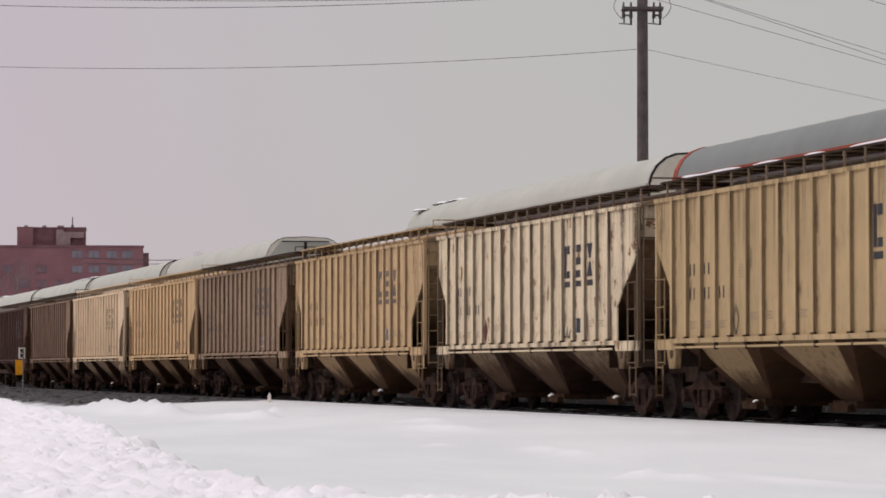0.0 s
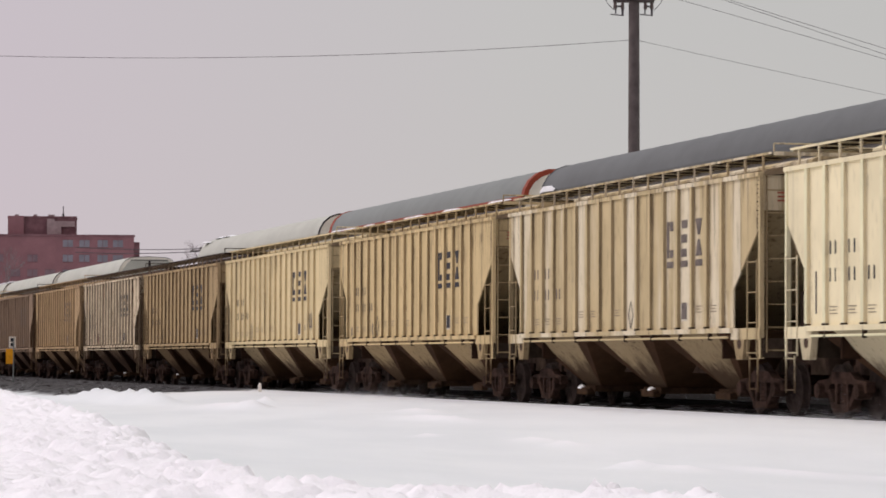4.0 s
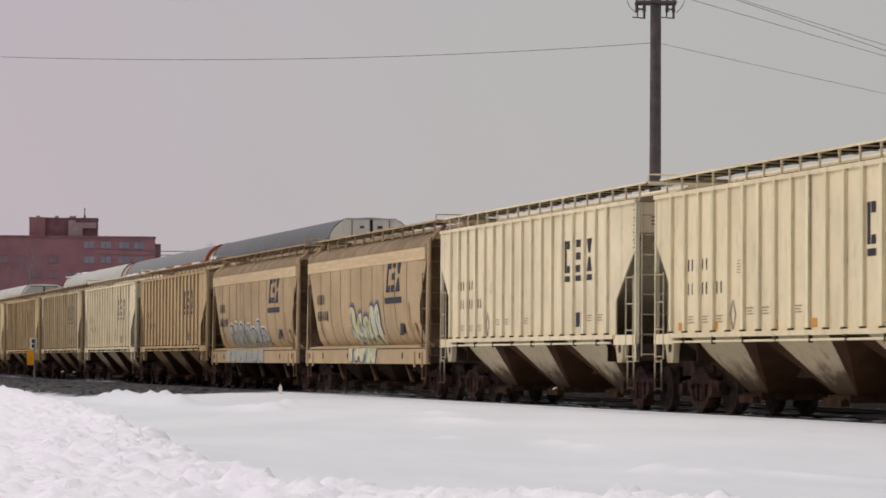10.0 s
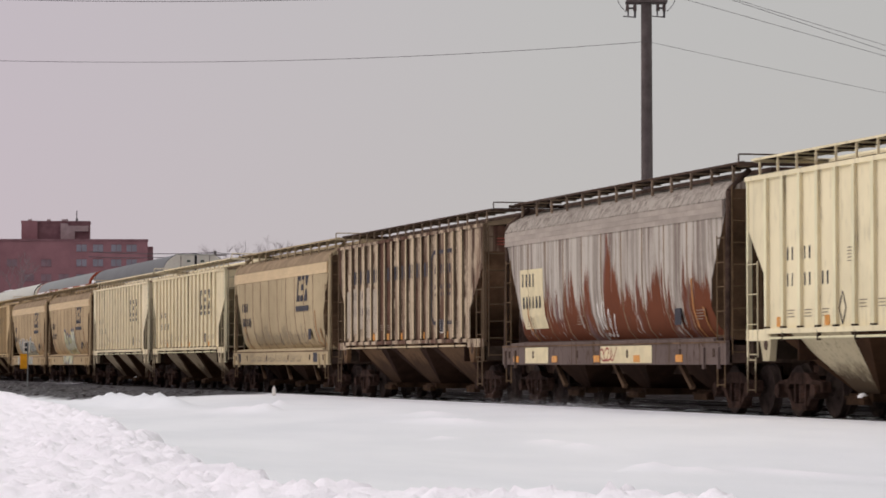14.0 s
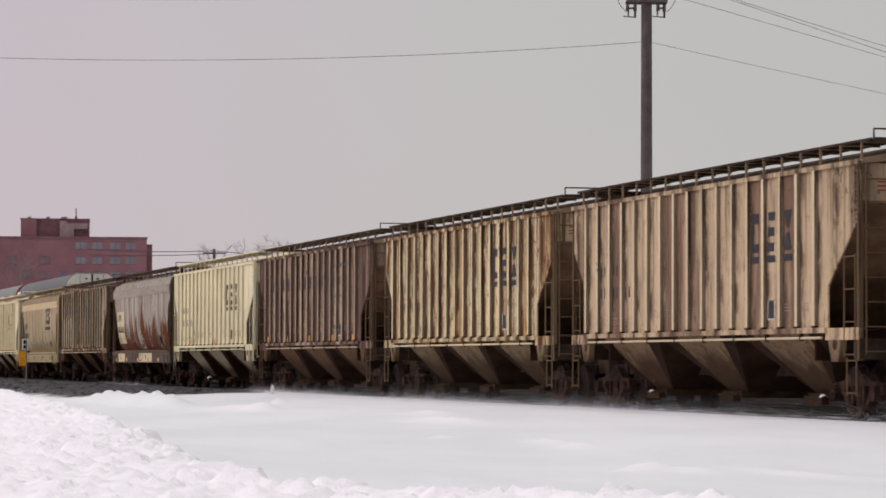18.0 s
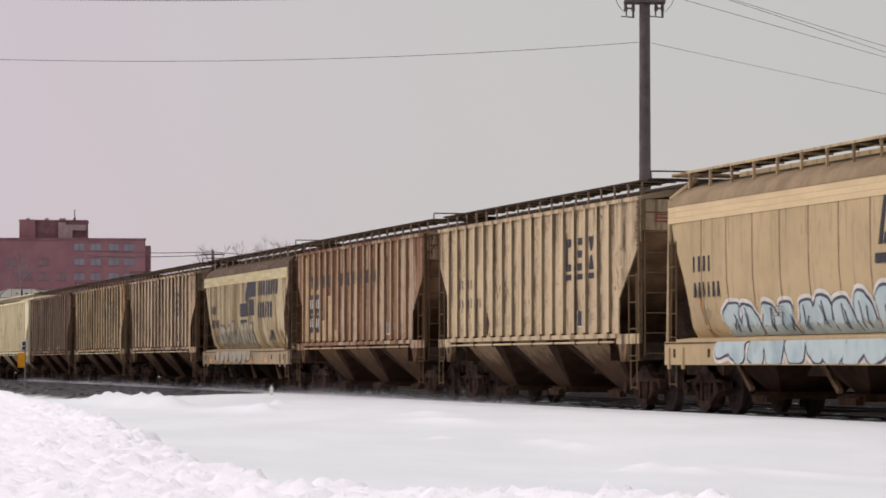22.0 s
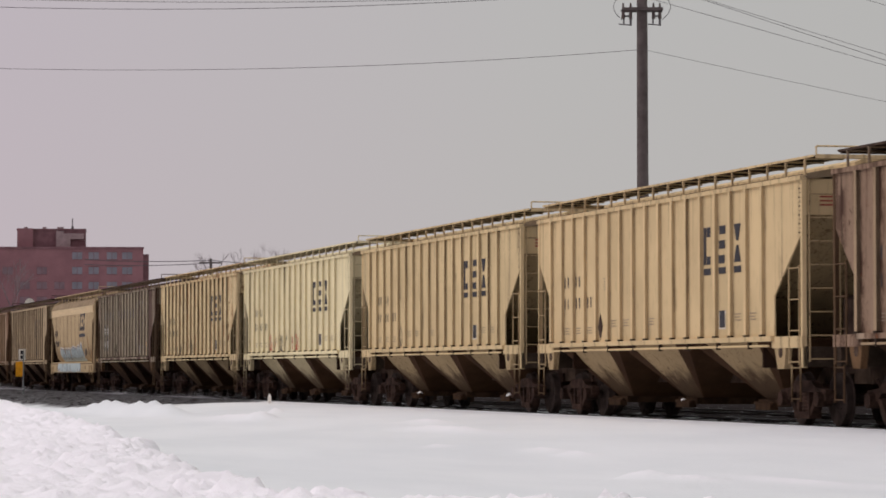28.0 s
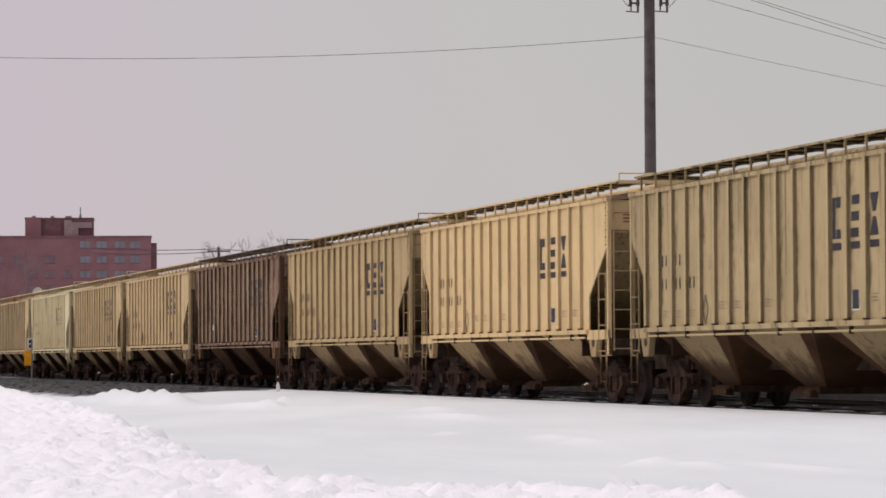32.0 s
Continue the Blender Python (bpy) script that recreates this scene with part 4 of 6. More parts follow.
def round_hopper(left, label, paint, mark, board, logo, sill_paint=None, roof=None, band_paint=None, seam_paint=None):
    """Smooth-sided covered hopper with rounded body over a deep side sill."""
    car = thing("hopper_car", label, "hopper car", "cars of the long freight train", at=(left, MID, 0))
    sill_paint = sill_paint or paint
    part("body", shared("round_body", build_round_body, True), paint, car)
    part("roof", shared("round_roof", build_round_roof, True), roof or M_ROOFDUST, car, "dusty rounded roof")
    for i, z in enumerate((3.625, 3.73, 3.835)):
        mirrored(car, "side_band", shared(f"side_band{i}", lambda s: s.box(0.20, ALEN - 0.20, -1.615, -1.57, z, z + 0.102)), band_paint or paint, ALEN)
    on_both_ends(car, "end_sheet", shared("round_end_cap", build_end_cap), M_ENDROUND, ALEN, "brown end sheet")
    seam = shared("seam", build_seam)
    for i in range(9):
        x = 2.15 + i * 1.42
        part("seam", seam, seam_paint or paint, car, at=(x, 0, 0))
        r = part("seam", seam, seam_paint or paint, car, at=(ALEN - x, 0, 0))
        r.rotation_euler = (0, 0, math.pi)
    sill = shared("deep_side_sill", lambda s: s.box(0, ALEN, -1.62, -1.50, 0.92, 1.36).extrude_x([(-1.62, 1.36), (-1.62, 1.40), (-1.22, 1.44), (-1.22, 1.36)], 0.7, ALEN - 0.7))
    mirrored(car, "side_sill", sill, sill_paint, ALEN)
    part("sill_lip", shared("sill_lip", lambda s: s.box(0.02, ALEN - 0.02, -1.632, -1.618, 1.315, 1.345)), M_SEAM_DARK, car)
    slot = shared("sill_slot", lambda s: s.box(0, 0.13, -1.628, -1.618, 1.06, 1.22))
    for x in (0.55, 2.6, 6.1, 9.7, 13.1, 15.1):
        part("sill_slot", slot, M_DARK, car, at=(x, 0, 0))
    clip = shared("sill_clip", lambda s: s.box(0, 0.07, -1.66, -1.61, 0.84, 1.24))
    for x in (0.3, 1.15, 14.6, 15.45):
        part("sill_clip", clip, sill_paint, car, at=(x, 0, 0))
    part("underframe", shared("round_underframe", lambda s: s.box(0.1, ALEN - 0.1, -0.3, 0.3, 0.72, 1.05).box(0, 0.25, -1.55, 1.55, 0.95, 1.36).box(ALEN - 0.25, ALEN, -1.55, 1.55, 0.95, 1.36).box(0, 1.9, -1.5, 1.5, 1.28, 1.36).box(ALEN - 1.9, ALEN, -1.5, 1.5, 1.28, 1.36)), M_DARK, car)
    gate = shared("outlet_gate", None)
    bay(car, "round_bay", bay_corners(-0.7, 0.7, 1.20, 0.25, 0.6, 1.20, 0.40), (3.5, 7.9, 12.3), M_SLOPE, gate)
    # end frames: bent pipe posts from roof to sill, brace and ladder
    post = shared("end_post", lambda s: s.path([(0.30, -1.05, 4.50), (0.10, -1.52, 4.10), (0.08, -1.56, 1.30)], 0.055, 8))
    lad = shared("tall_ladder", lambda s: build_ladder(s, 7, 0.42, 0.5, 3.3))
    for e in (0, 1):
        for side in (1, -1):
            p = part("end_post", post, board, car, at=(ALEN if e else 0, 0, 0))
            p.scale = (-1 if e else 1, side, 1)
    for x, y in ((0.16, -1.57), (ALEN - 0.62, -1.57), (ALEN - 0.62, 1.57), (0.16, 1.57)):
        part("ladder", lad, M_LADDER, car, at=(x, y, 0))
    strut = shared("bay_strut", lambda s: s.prism([(0.55, 0.98), (0.72, 0.98), (1.50, 0.50), (1.40, 0.44)], -1.30, -1.22))
    for x in (3.5, 7.9, 12.3):
        part("bay_strut", strut, M_STRUT, car, "dusty tan hopper strut", at=(x - 0.9, 0, 0))
    for x, z1 in ((2.02, 2.3), (13.78, 2.55), (14.35, 2.0)):
        s = Shape()
        ribbon(s, [(x, 1.44), (x - 0.02, (1.44 + z1) / 2), (x, z1)], 0.10, True, 0.004)
        part("rust_run", s.mesh("rust_run"), M_RUSTRUN, car, "orange rust run")
    on_both_ends(car, "end_ladder", shared("end_ladder", None), M_LADDER, ALEN)
    # again a deck darkened for its underside, with a board-coloured lip
    deck = shared("round_running_board", lambda s: s.box(-0.1, ALEN + 0.1, -1.265, -0.68, 4.605, 4.625))
    lip = shared("round_board_lip", lambda s: s.box(-0.1, ALEN + 0.1, -1.30, -1.27, 4.595, 4.64).box(-0.1, ALEN + 0.1, -0.68, -0.66, 4.60, 4.64))
    mirrored(car, "running_board", deck, M_GRIME, ALEN, "grating coloured dark for its shaded underside")
    mirrored(car, "board_lip", lip, board, ALEN)
    brk = shared("round_bracket", lambda s: s.box(0, 0.032, -1.30, -1.25, 4.28, 4.60).box(0, 0.032, -1.3, -0.7, 4.56, 4.60))
    for i in range(13):
        x = 0.5 + i * (ALEN - 1.05) / 12
        part("board_bracket", brk, M_STANCHION if board in (M_DARK, M_GRIME) else board, car, at=(x, 0, 0))
        r = part("board_bracket", brk, board, car, at=(ALEN - x, 0, 0))
        r.rotation_euler = (0, 0, math.pi)
    part("hatch_cover", shared("round_hatch", lambda s: s.extrude_x([(-0.4, 4.46), (-0.4, 4.60), (0.4, 4.60), (0.4, 4.46)], 0.9, ALEN - 0.9)), board, car)
    on_both_ends(car, "end_walkway", shared("end_walkway", None), board, ALEN)
    on_both_ends(car, "roof_handrail", shared("roof_handrail", None), board, ALEN)
    couplers(car, ALEN)
    trucks(car, (0.95, ALEN - 0.95))
    y = -1.606

    def numbers(s):
        bars(s, 1.70, 2.66, 4, 0.20, 0.29, 0.09, y, 1, 1.3)
        bars(s, 1.70, 2.18, 6, 0.19, 0.28, 0.08, -1.588, 2, 1.3)
    tagged(part("number_mark", shared("round_numbers", numbers), mark, car), kind="stuff")
    part("data_panel", shared("round_panel", lambda s: s.box(12.65, 13.05, -1.56, -1.552, 1.68, 2.0)), mark, car)
    part("stencil_mark", shared("round_stencil", lambda s: [lines(s, x, 1.95, 0.5, 4, -1.565) for x in (2.0, 6.0, 14.0)]), M_STENCIL, car)["kind"] = "stuff"
    if logo == "slant":
        i = 0
        for kind, x, w in ((0, 11.05, 0.46), (1, 11.63, 0.42), (2, 12.18, 0.54)):
            for poly in emblem_pieces(kind, w, 1.0):
                i += 1
                part("emblem_block", shared(f"slant_emblem{i}", lambda s: s.prism([(x + px + 0.26 * pz, 2.85 + 0.84 * pz) for px, pz in poly], y - 0.006, y)), mark, car)
        part("emblem_bar", shared("slant_bar", lambda s: s.box(10.92, 12.9, y - 0.006, y, 2.55, 2.71)), mark, car)
    return car
# ---------------------------------------------------------------- the long freight train
CREAM, TAN, BUFF = srgb(226, 208, 170), srgb(206, 182, 140), srgb(198, 172, 138)
GREYTAN, BROWN, DARKB = srgb(176, 158, 132), srgb(150, 122, 100), srgb(96, 78, 70)
SOOT, RUST, OLDW = srgb(84, 68, 56), srgb(120, 72, 46), srgb(206, 196, 178)
NUM = [0]


def paint(base, streak=SOOT, amount=0.2, rust=0.0, wash=None, seam=0.0, peel=None, line=0.0, splash=None, chip=True):
    NUM[0] += 1
    return car_paint("car_paint", base, streak, amount, rust, NUM[0], wash, seam, peel, line, splash, chip)


def dusted_shaded(base, k):
    """The same paint under brown road dust, dimmed for the shade of the hoppers below the sill."""
    d = srgb(112, 84, 57)
    k = 0.20 + 0.70 * k
    return tuple((0.90 - 0.16 * k) * (base[i] * (1 - k) + d[i] * k) for i in range(3)) + (1,)


TRAIN = []
M_BAND = plain("pale_band_paint", srgb(206, 182, 142), 0.7, 0.0, 0.08, 0.8)
M_SEAM = plain("sooty_weld_seam", srgb(128, 106, 84), 0.8, 0.0, 0.3, 2)


def ribbed(left, label, base, amount=0.1, seam=0.2, rust=0.0, mark=M_NAVY, board=None, logo=True, trim=None, streak=SOOT, wash=None, dust=0.25, line=None, under=None):
    p = paint(base, streak, amount, rust, wash, seam, None, (0.45 + 0.55 * seam if seam > 0.12 else 0.2) if line is None else line)
    # bays: dust and splash over the paint, their downward-facing shade in the colour
    low = paint(dusted_shaded(under or base, dust), srgb(84, 62, 44), 0.15 + 0.45 * dust, 0.0, splash=1.12 + 0.4 * dust)
    # last paint: rib sides, trim colour darkened for shade and streaked with grime
    c = ribbed_hopper(left, label, p, mark, board, logo, paint(trim or tuple(min(0.9, v * 1.04) for v in base[:3]) + (1,), streak, 0.5 * amount, 0.5 * rust), low, M_SLOPE if dust > 0.33 else M_SLOPE2, paint(dusted_shaded(tuple(0.34 * v for v in base[:3]), 0.4), srgb(58, 40, 30), 0.3) if dust >= 0.4 else None, paint(tuple(v * max(0.32, 0.92 - 0.75 * seam) for v in (trim or base)[:3]) + (1,), srgb(52, 38, 30), 0.15 + 0.4 * seam, 0.0, chip=False))
    TRAIN.append((c, left))
    return c


def rounded(left, label, p, mark=M_NAVY, board=None, logo="slant", sill=None, roof=None, band=None):
    c = round_hopper(left, label, p, mark, board or p, logo, sill, roof, band or M_BAND, M_SEAM)
    TRAIN.append((c, left))
    return c


def wall_y(z, round_side):
    """Depth of the car side at height z."""
    if not round_side:
        return -1.604
    if z < 1.42:
        return -1.624
    return float(np.interp(z, [p[1] for p in ASEC[:9]], [p[0] for p in ASEC[:9]])) - 0.006


def ribbon(s, pts, w, round_side, proud, cap=False):
    """A flat painted stroke along pts (x, z) that follows the side of the car; cap: rounded, curving ends."""
    if cap:
        curve = []
        for i in range(len(pts) - 1):
            p0, p1, p2, p3 = (Vector(pts[max(0, min(len(pts) - 1, i + k))]) for k in (-1, 0, 1, 2))
            for q in range(5):
                t = q / 5
                curve.append(tuple(0.5 * (2 * p1 + (p2 - p0) * t + (2 * p0 - 5 * p1 + 4 * p2 - p3) * t * t + (3 * p1 - p0 - 3 * p2 + p3) * t ** 3)))
        pts = curve + [pts[-1]]
    gap = 0.07 if cap else 0.14
    fine = []
    for (x0, z0), (x1, z1) in zip(pts, pts[1:]):
        n = max(1, int(math.hypot(x1 - x0, z1 - z0) / gap))
        fine += [(x0 + (x1 - x0) * i / n, z0 + (z1 - z0) * i / n) for i in range(n)]
    fine.append(pts[-1])
    run = [0.0]
    for p, q in zip(fine, fine[1:]):
        run.append(run[-1] + math.hypot(q[0] - p[0], q[1] - p[1]))
    a, b = [], []
    for i, (x, z) in enumerate(fine):
        p, q = fine[max(0, i - 1)], fine[min(len(fine) - 1, i + 1)]
        dx, dz = q[0] - p[0], q[1] - p[1]
        ln = math.hypot(dx, dz) or 1
        h = w / 2
        if cap:
            d = min(run[i], run[-1] - run[i]) / h
            h *= math.sqrt(max(0.05, 1 - (1 - min(1, d)) ** 2))
        nx, nz = -dz / ln * h, dx / ln * h
        for row, k in ((a, 1), (b, -1)):
            zz = max(0.93, z + k * nz) if round_side else z + k * nz
            row.append((x + k * nx, wall_y(zz, round_side) - proud, zz))
    s.loft([a, b])


def blob(s, pts, grow, round_side, proud, z_lo, z_hi):
    """A sprayed patch with a wavy rim that follows the side of the car, cut off at two heights."""
    cx = sum(p[0] for p in pts) / len(pts)
    cz = sum(p[1] for p in pts) / len(pts)
    rim = []
    for x, z in pts:
        d = math.hypot(x - cx, z - cz) or 1
        rim.append((x + (x - cx) / d * grow, z + (z - cz) / d * grow))
    if max(z for _, z in rim) < z_lo or min(z for _, z in rim) > z_hi:
        return
    rings = []
    for k in (0.02, 0.35, 0.6, 0.8, 1.0):
        ring = []
        for x, z in rim:
            zz = min(z_hi, max(z_lo, cz + (z - cz) * k))
            ring.append((cx + (x - cx) * k, wall_y(zz, round_side) - proud, zz))
        rings.append(ring)
    s.loft(rings, close=True)


def tag_paint(car, x0, x1, z0, z1, n, seed, fill, line, round_side=True, label="sprayed graffiti", halo=None):
    """Sprayed piece: leaning, swelling patches with dark rims; no letters."""
    rnd = random.Random(seed)
    w = (x1 - x0) / n
    hgt = z1 - z0
    spots = []
    for i in range(n):
        cx, cz = x0 + (i + 0.5) * w + rnd.uniform(-0.1, 0.1) * w, (z0 + z1) / 2 + rnd.uniform(-0.06, 0.06) * hgt
        lean, up = rnd.uniform(-0.1, 0.5) * w, rnd.uniform(0.42, 0.56) * hgt
        ph, k = rnd.uniform(0, 6.28), rnd.choice((2, 3, 3, 4))
        pts = []
        for q in range(32):
            a = 2 * math.pi * q / 32
            r = 1 + 0.20 * math.sin(k * a + ph) + 0.10 * math.sin((k + 3) * a + 2 * ph)
            ca, sa = math.cos(a), math.sin(a)
            sx = math.copysign(abs(ca) ** 0.7, ca) * 0.47 * w * r
            sz = math.copysign(abs(sa) ** 0.7, sa) * up * (0.8 + 0.2 * r)
            pts.append((cx + sx + lean * sz / hgt, cz + sz))
        spots.append((pts, cx, cz, lean))
    cuts = ((0.94, 1.345), (1.45, 4.0)) if round_side else ((0.9, 4.0),)
    for lo, hi in cuts:
        if z0 > hi:
            continue
        if halo:
            for i, (pts, *_) in enumerate(spots):
                hs = Shape()
                blob(hs, pts, 0.13, round_side, 0.002 + 0.0003 * i, lo, hi)
                if hs.v:
                    part("graffiti_halo", hs.mesh("graffiti_halo"), halo, car, "soft sprayed halo")
        for i, (pts, cx, cz, lean) in enumerate(spots):
            outer, inner, cut = Shape(), Shape(), Shape()
            blob(outer, pts, 0.055, round_side, 0.006 + 0.0006 * i, lo, hi)
            blob(inner, pts, 0.0, round_side, 0.012 + 0.0006 * i, lo, hi)
            if not inner.v:
                continue
            part("graffiti_outline", outer.mesh("graffiti_outline"), line, car, "dark sprayed outline")
            part("graffiti_fill", inner.mesh("graffiti_fill"), fill, car, label)
            if lo > 1 or not round_side:
                for q in range(2):
                    z_a = max(lo + 0.06, cz + rnd.uniform(-0.4, 0.1) * hgt)
                    z_b = min(z_a + rnd.uniform(0.2, 0.45) * hgt, cz + 0.45 * hgt)
                    xx = cx + rnd.uniform(-0.22, 0.22) * w
                    if z_b > z_a + 0.1:
                        ribbon(cut, [(xx, z_a), (xx + 0.3 * lean + rnd.uniform(-0.1, 0.1) * w, (z_a + z_b) / 2), (xx + 0.5 * lean, z_b)], 0.05, round_side, 0.019 + 0.0006 * i, True)
                if cut.v:
                    part("graffiti_line", cut.mesh("graffiti_line"), line, car, "dark sprayed line")


def scribble(car, x0, x1, z0, z1, seed, mat, round_side=False, n=9, w=0.05):
    """One running line of loops."""
    rnd = random.Random(seed)
    s = Shape()
    turns, m = max(3, n // 2), 12
    w = min(w, 0.042)
    pts = []
    tall = [rnd.uniform(0.45, 1.0) for _ in range(turns + 1)]
    wide = [rnd.uniform(0.4, 1.3) for _ in range(turns + 1)]
    for i in range(turns * m + 1):
        q, k = i / m, min(turns, i // m)
        a = 2 * math.pi * q
        pts.append((x0 + (x1 - x0) * q / turns + wide[k] * 0.6 * (x1 - x0) / turns * math.cos(a), z0 + (z1 - z0) * tall[k] * (0.5 + 0.5 * math.sin(a + 0.4 * k))))
    ribbon(s, pts, w, round_side, 0.004)
    part("sprayed_line", s.mesh("sprayed_line"), mat, car, "thin sprayed scribble")


def patch(car, name, x0, x1, z0, z1, mat, round_side=False, proud=0.003, label=""):
    """A painted rectangle on the car side."""
    s = Shape()
    ribbon(s, [(x0, (z0 + z1) / 2), (x1, (z0 + z1) / 2)], z1 - z0, round_side, proud) if not round_side else ribbon(s, [((x0 + x1) / 2, z0), ((x0 + x1) / 2, z1)], x1 - x0, True, proud)
    return part(name, s.mesh(name), mat, car, label)


def diamond(car, mat, x=4.72, z=1.86):
    s = Shape().prism([(x, z - 0.27), (x + 0.16, z), (x, z + 0.27), (x - 0.16, z)], -1.612, -1.604)
    part("placard", s.mesh("placard"), mat, car, "diamond placard")


def diamond_outline(car, x=4.72, z=1.86):
    """Empty placard holder, only its thin edge showing."""
    s = Shape()
    pts = [(x, z - 0.27), (x + 0.15, z), (x, z + 0.27), (x - 0.15, z), (x, z - 0.27)]
    ribbon(s, pts, 0.035, False, 0.006)
    part("placard_holder", s.mesh("placard_holder"), M_FADEDDARK, car, "thin diamond placard holder")


def old_words(car, mat, frame=True):
    """Faded remains of large lettering, as bars between the ribs, and a round-cornered frame."""
    s = Shape()
    for k in range(11):
        x = 2.1 + 0.847 * k
        if k == 4:
            continue
        bars(s, x, 3.16, 2, 0.25, 0.36, 0.08, -1.604, k, 2.2)
    tagged(part("word_mark", s.mesh("word_bars"), mat, car, "faded lettering"), kind="stuff")
    if frame:
        ring = [(11.62, 3.74), (13.48, 3.74), (13.72, 3.58), (13.72, 2.12), (13.48, 1.96), (11.62, 1.96), (11.38, 2.12), (11.38, 3.58), (11.62, 3.74)]
        s = Shape()
        ribbon(s, ring, 0.10, False, 0.003)
        part("emblem_frame", s.mesh("emblem_frame"), mat, car, "faded round-cornered frame")
        s = Shape()
        for z, h in ((3.20, 0.22), (2.82, 0.10), (2.64, 0.08)):
            for k in range(3):
                bars(s, 11.72 + 0.62 * k, z, 2, 0.20, h, 0.06, -1.604, k + 3, 1.6)
        tagged(part("word_mark", s.mesh("frame_bars"), mat, car), kind="stuff")


def stamp(car, cols=2):
    """Dark blocks with pale number bars at the leading end."""
    for k in range(cols):
        patch(car, "number_block", 1.98 + 0.847 * k, 2.62 + 0.847 * k, 2.42, 2.98, M_NAVY)
        patch(car, "number_block", 1.98 + 0.847 * k, 2.62 + 0.847 * k, 1.86, 2.38, M_NAVY)
        s = Shape()
        bars(s, 2.06 + 0.847 * k, 2.56, 2, 0.15, 0.27, 0.12, -1.610, k)
        bars(s, 2.06 + 0.847 * k, 2.0, 2, 0.15, 0.27, 0.12, -1.610, k + 5)
        tagged(part("number_mark", s.mesh("number_bars"), M_WHITE, car), kind="stuff")


def spray(name, cols, scale=1.3):
    m, nt, b = nodes_of(name)
    f = noise_of(nt, coords(nt, (1, 0.1, 0.8)), scale, 3)
    ramp = nt.nodes.new("ShaderNodeValToRGB")
    e = ramp.color_ramp.elements
    e[0].position, e[0].color = 0.3, cols[0]
    e[1].position, e[1].color = 0.7, cols[-1]
    for i, c in enumerate(cols[1:-1]):
        q = e.new(0.3 + 0.4 * (i + 1) / (len(cols) - 1))
        q.color = c
    nt.links.new(f, ramp.inputs[0])
    nt.links.new(ramp.outputs[0], b.inputs["Base Color"])
    b.inputs["Roughness"].default_value = 0.55
    return m


S_PASTEL = spray("pastel_spray", [srgb(172, 138, 138), srgb(136, 154, 158), srgb(172, 164, 136), srgb(150, 170, 158), srgb(180, 148, 142)], 2.6)
S_GREEN = spray("green_spray", [srgb(104, 140, 118), srgb(186, 178, 112), srgb(196, 196, 172), srgb(92, 124, 116)], 3.0)
S_BLUE = spray("pale_blue_spray", [srgb(152, 172, 176), srgb(178, 192, 190), srgb(140, 160, 166)])
S_GREY = spray("silver_spray", [srgb(146, 136, 112), srgb(166, 156, 132), srgb(122, 112, 92)], 2.4)
S_LINE2 = plain("slate_outline_spray", srgb(74, 74, 88), 0.6)
S_HALO = plain("pale_halo_spray", srgb(206, 200, 190), 0.6, 0.0, 0.1)
S_HALO2 = plain("slate_halo_spray", srgb(112, 106, 116), 0.6, 0.0, 0.15)
M_PATCH = plain("pale_yellow_patch_paint", srgb(214, 200, 160), 0.6, 0.0, 0.1)
M_OLDPALE = car_paint("old_pale_patch_paint", srgb(186, 172, 154), srgb(104, 84, 72), 0.4, 0.1, 91)
M_STAINED = car_paint("stained_cream_patch_paint", srgb(196, 170, 132), srgb(112, 76, 52), 0.55, 0.3, 92)
M_NAVYOLD = plain("old_navy_paint", srgb(50, 47, 54), 0.7, 0.0, 0.3)
M_FADEDDARK = plain("worn_dark_paint", srgb(62, 56, 58), 0.7, 0.0, 0.45)
M_RUSTMARK = plain("dark_red_mark", srgb(96, 44, 40), 0.7)
S_FAINT = plain("thin_dark_spray", srgb(122, 111, 96), 0.6)
S_MURK = plain("murky_outline_spray", srgb(92, 86, 74), 0.7, 0.0, 0.35)
S_RED = plain("red_spray", srgb(178, 50, 44), 0.6)
S_BLACK = plain("black_spray", srgb(44, 40, 42), 0.6)


def seaboard(car):
    """Large stepped emblem with two rows of upright bars."""
    for q in ((7.4, 8.85, 2.50, 2.94), (9.0, 9.95, 2.52, 3.04)):
        patch(car, "emblem_block", *q, M_NAVY, True, 0.004)
    for pts in ([(8.55, 2.98), (9.05, 3.62)], [(9.0, 3.38), (10.2, 3.38)]):
        s = Shape()
        ribbon(s, pts, 0.5, True, 0.005)
        part("emblem_block", s.mesh("emblem_block"), M_NAVY, car)
    patch(car, "emblem_bar", 7.4, 8.6, 2.30, 2.40, M_NAVY, True, 0.004)
    for row, (z0, z1, n, x0) in enumerate(((3.14, 3.60, 8, 10.85), (2.42, 2.92, 6, 10.7))):
        s = Shape()
        for i in range(n):
            x = x0 + 0.43 * i
            ribbon(s, [(x, z0), (x + 0.12, z1)], 0.31 if i % 3 else 0.22, True, 0.004)
        tagged(part("word_mark", s.mesh("word_bars"), M_NAVY, car, "large dark lettering bars"), kind="stuff")


def reflectors(car, xs):
    for x in xs:
        s = Shape().box(x, x + 0.42, -1.632, -1.62, 0.97, 1.11)
        part("reflector", s.mesh("reflector"), M_AMBER, car, "amber reflector")


def tabs(car, xs, z=1.58, h=0.17):
    for x in xs:
        part("reflector", shared("tab%d" % int(h * 100), lambda s: s.box(0, 0.22 if h < 0.3 else 0.075, -1.612, -1.603, 0, h)), M_AMBER, car, "amber reflector", at=(x, 0, z))


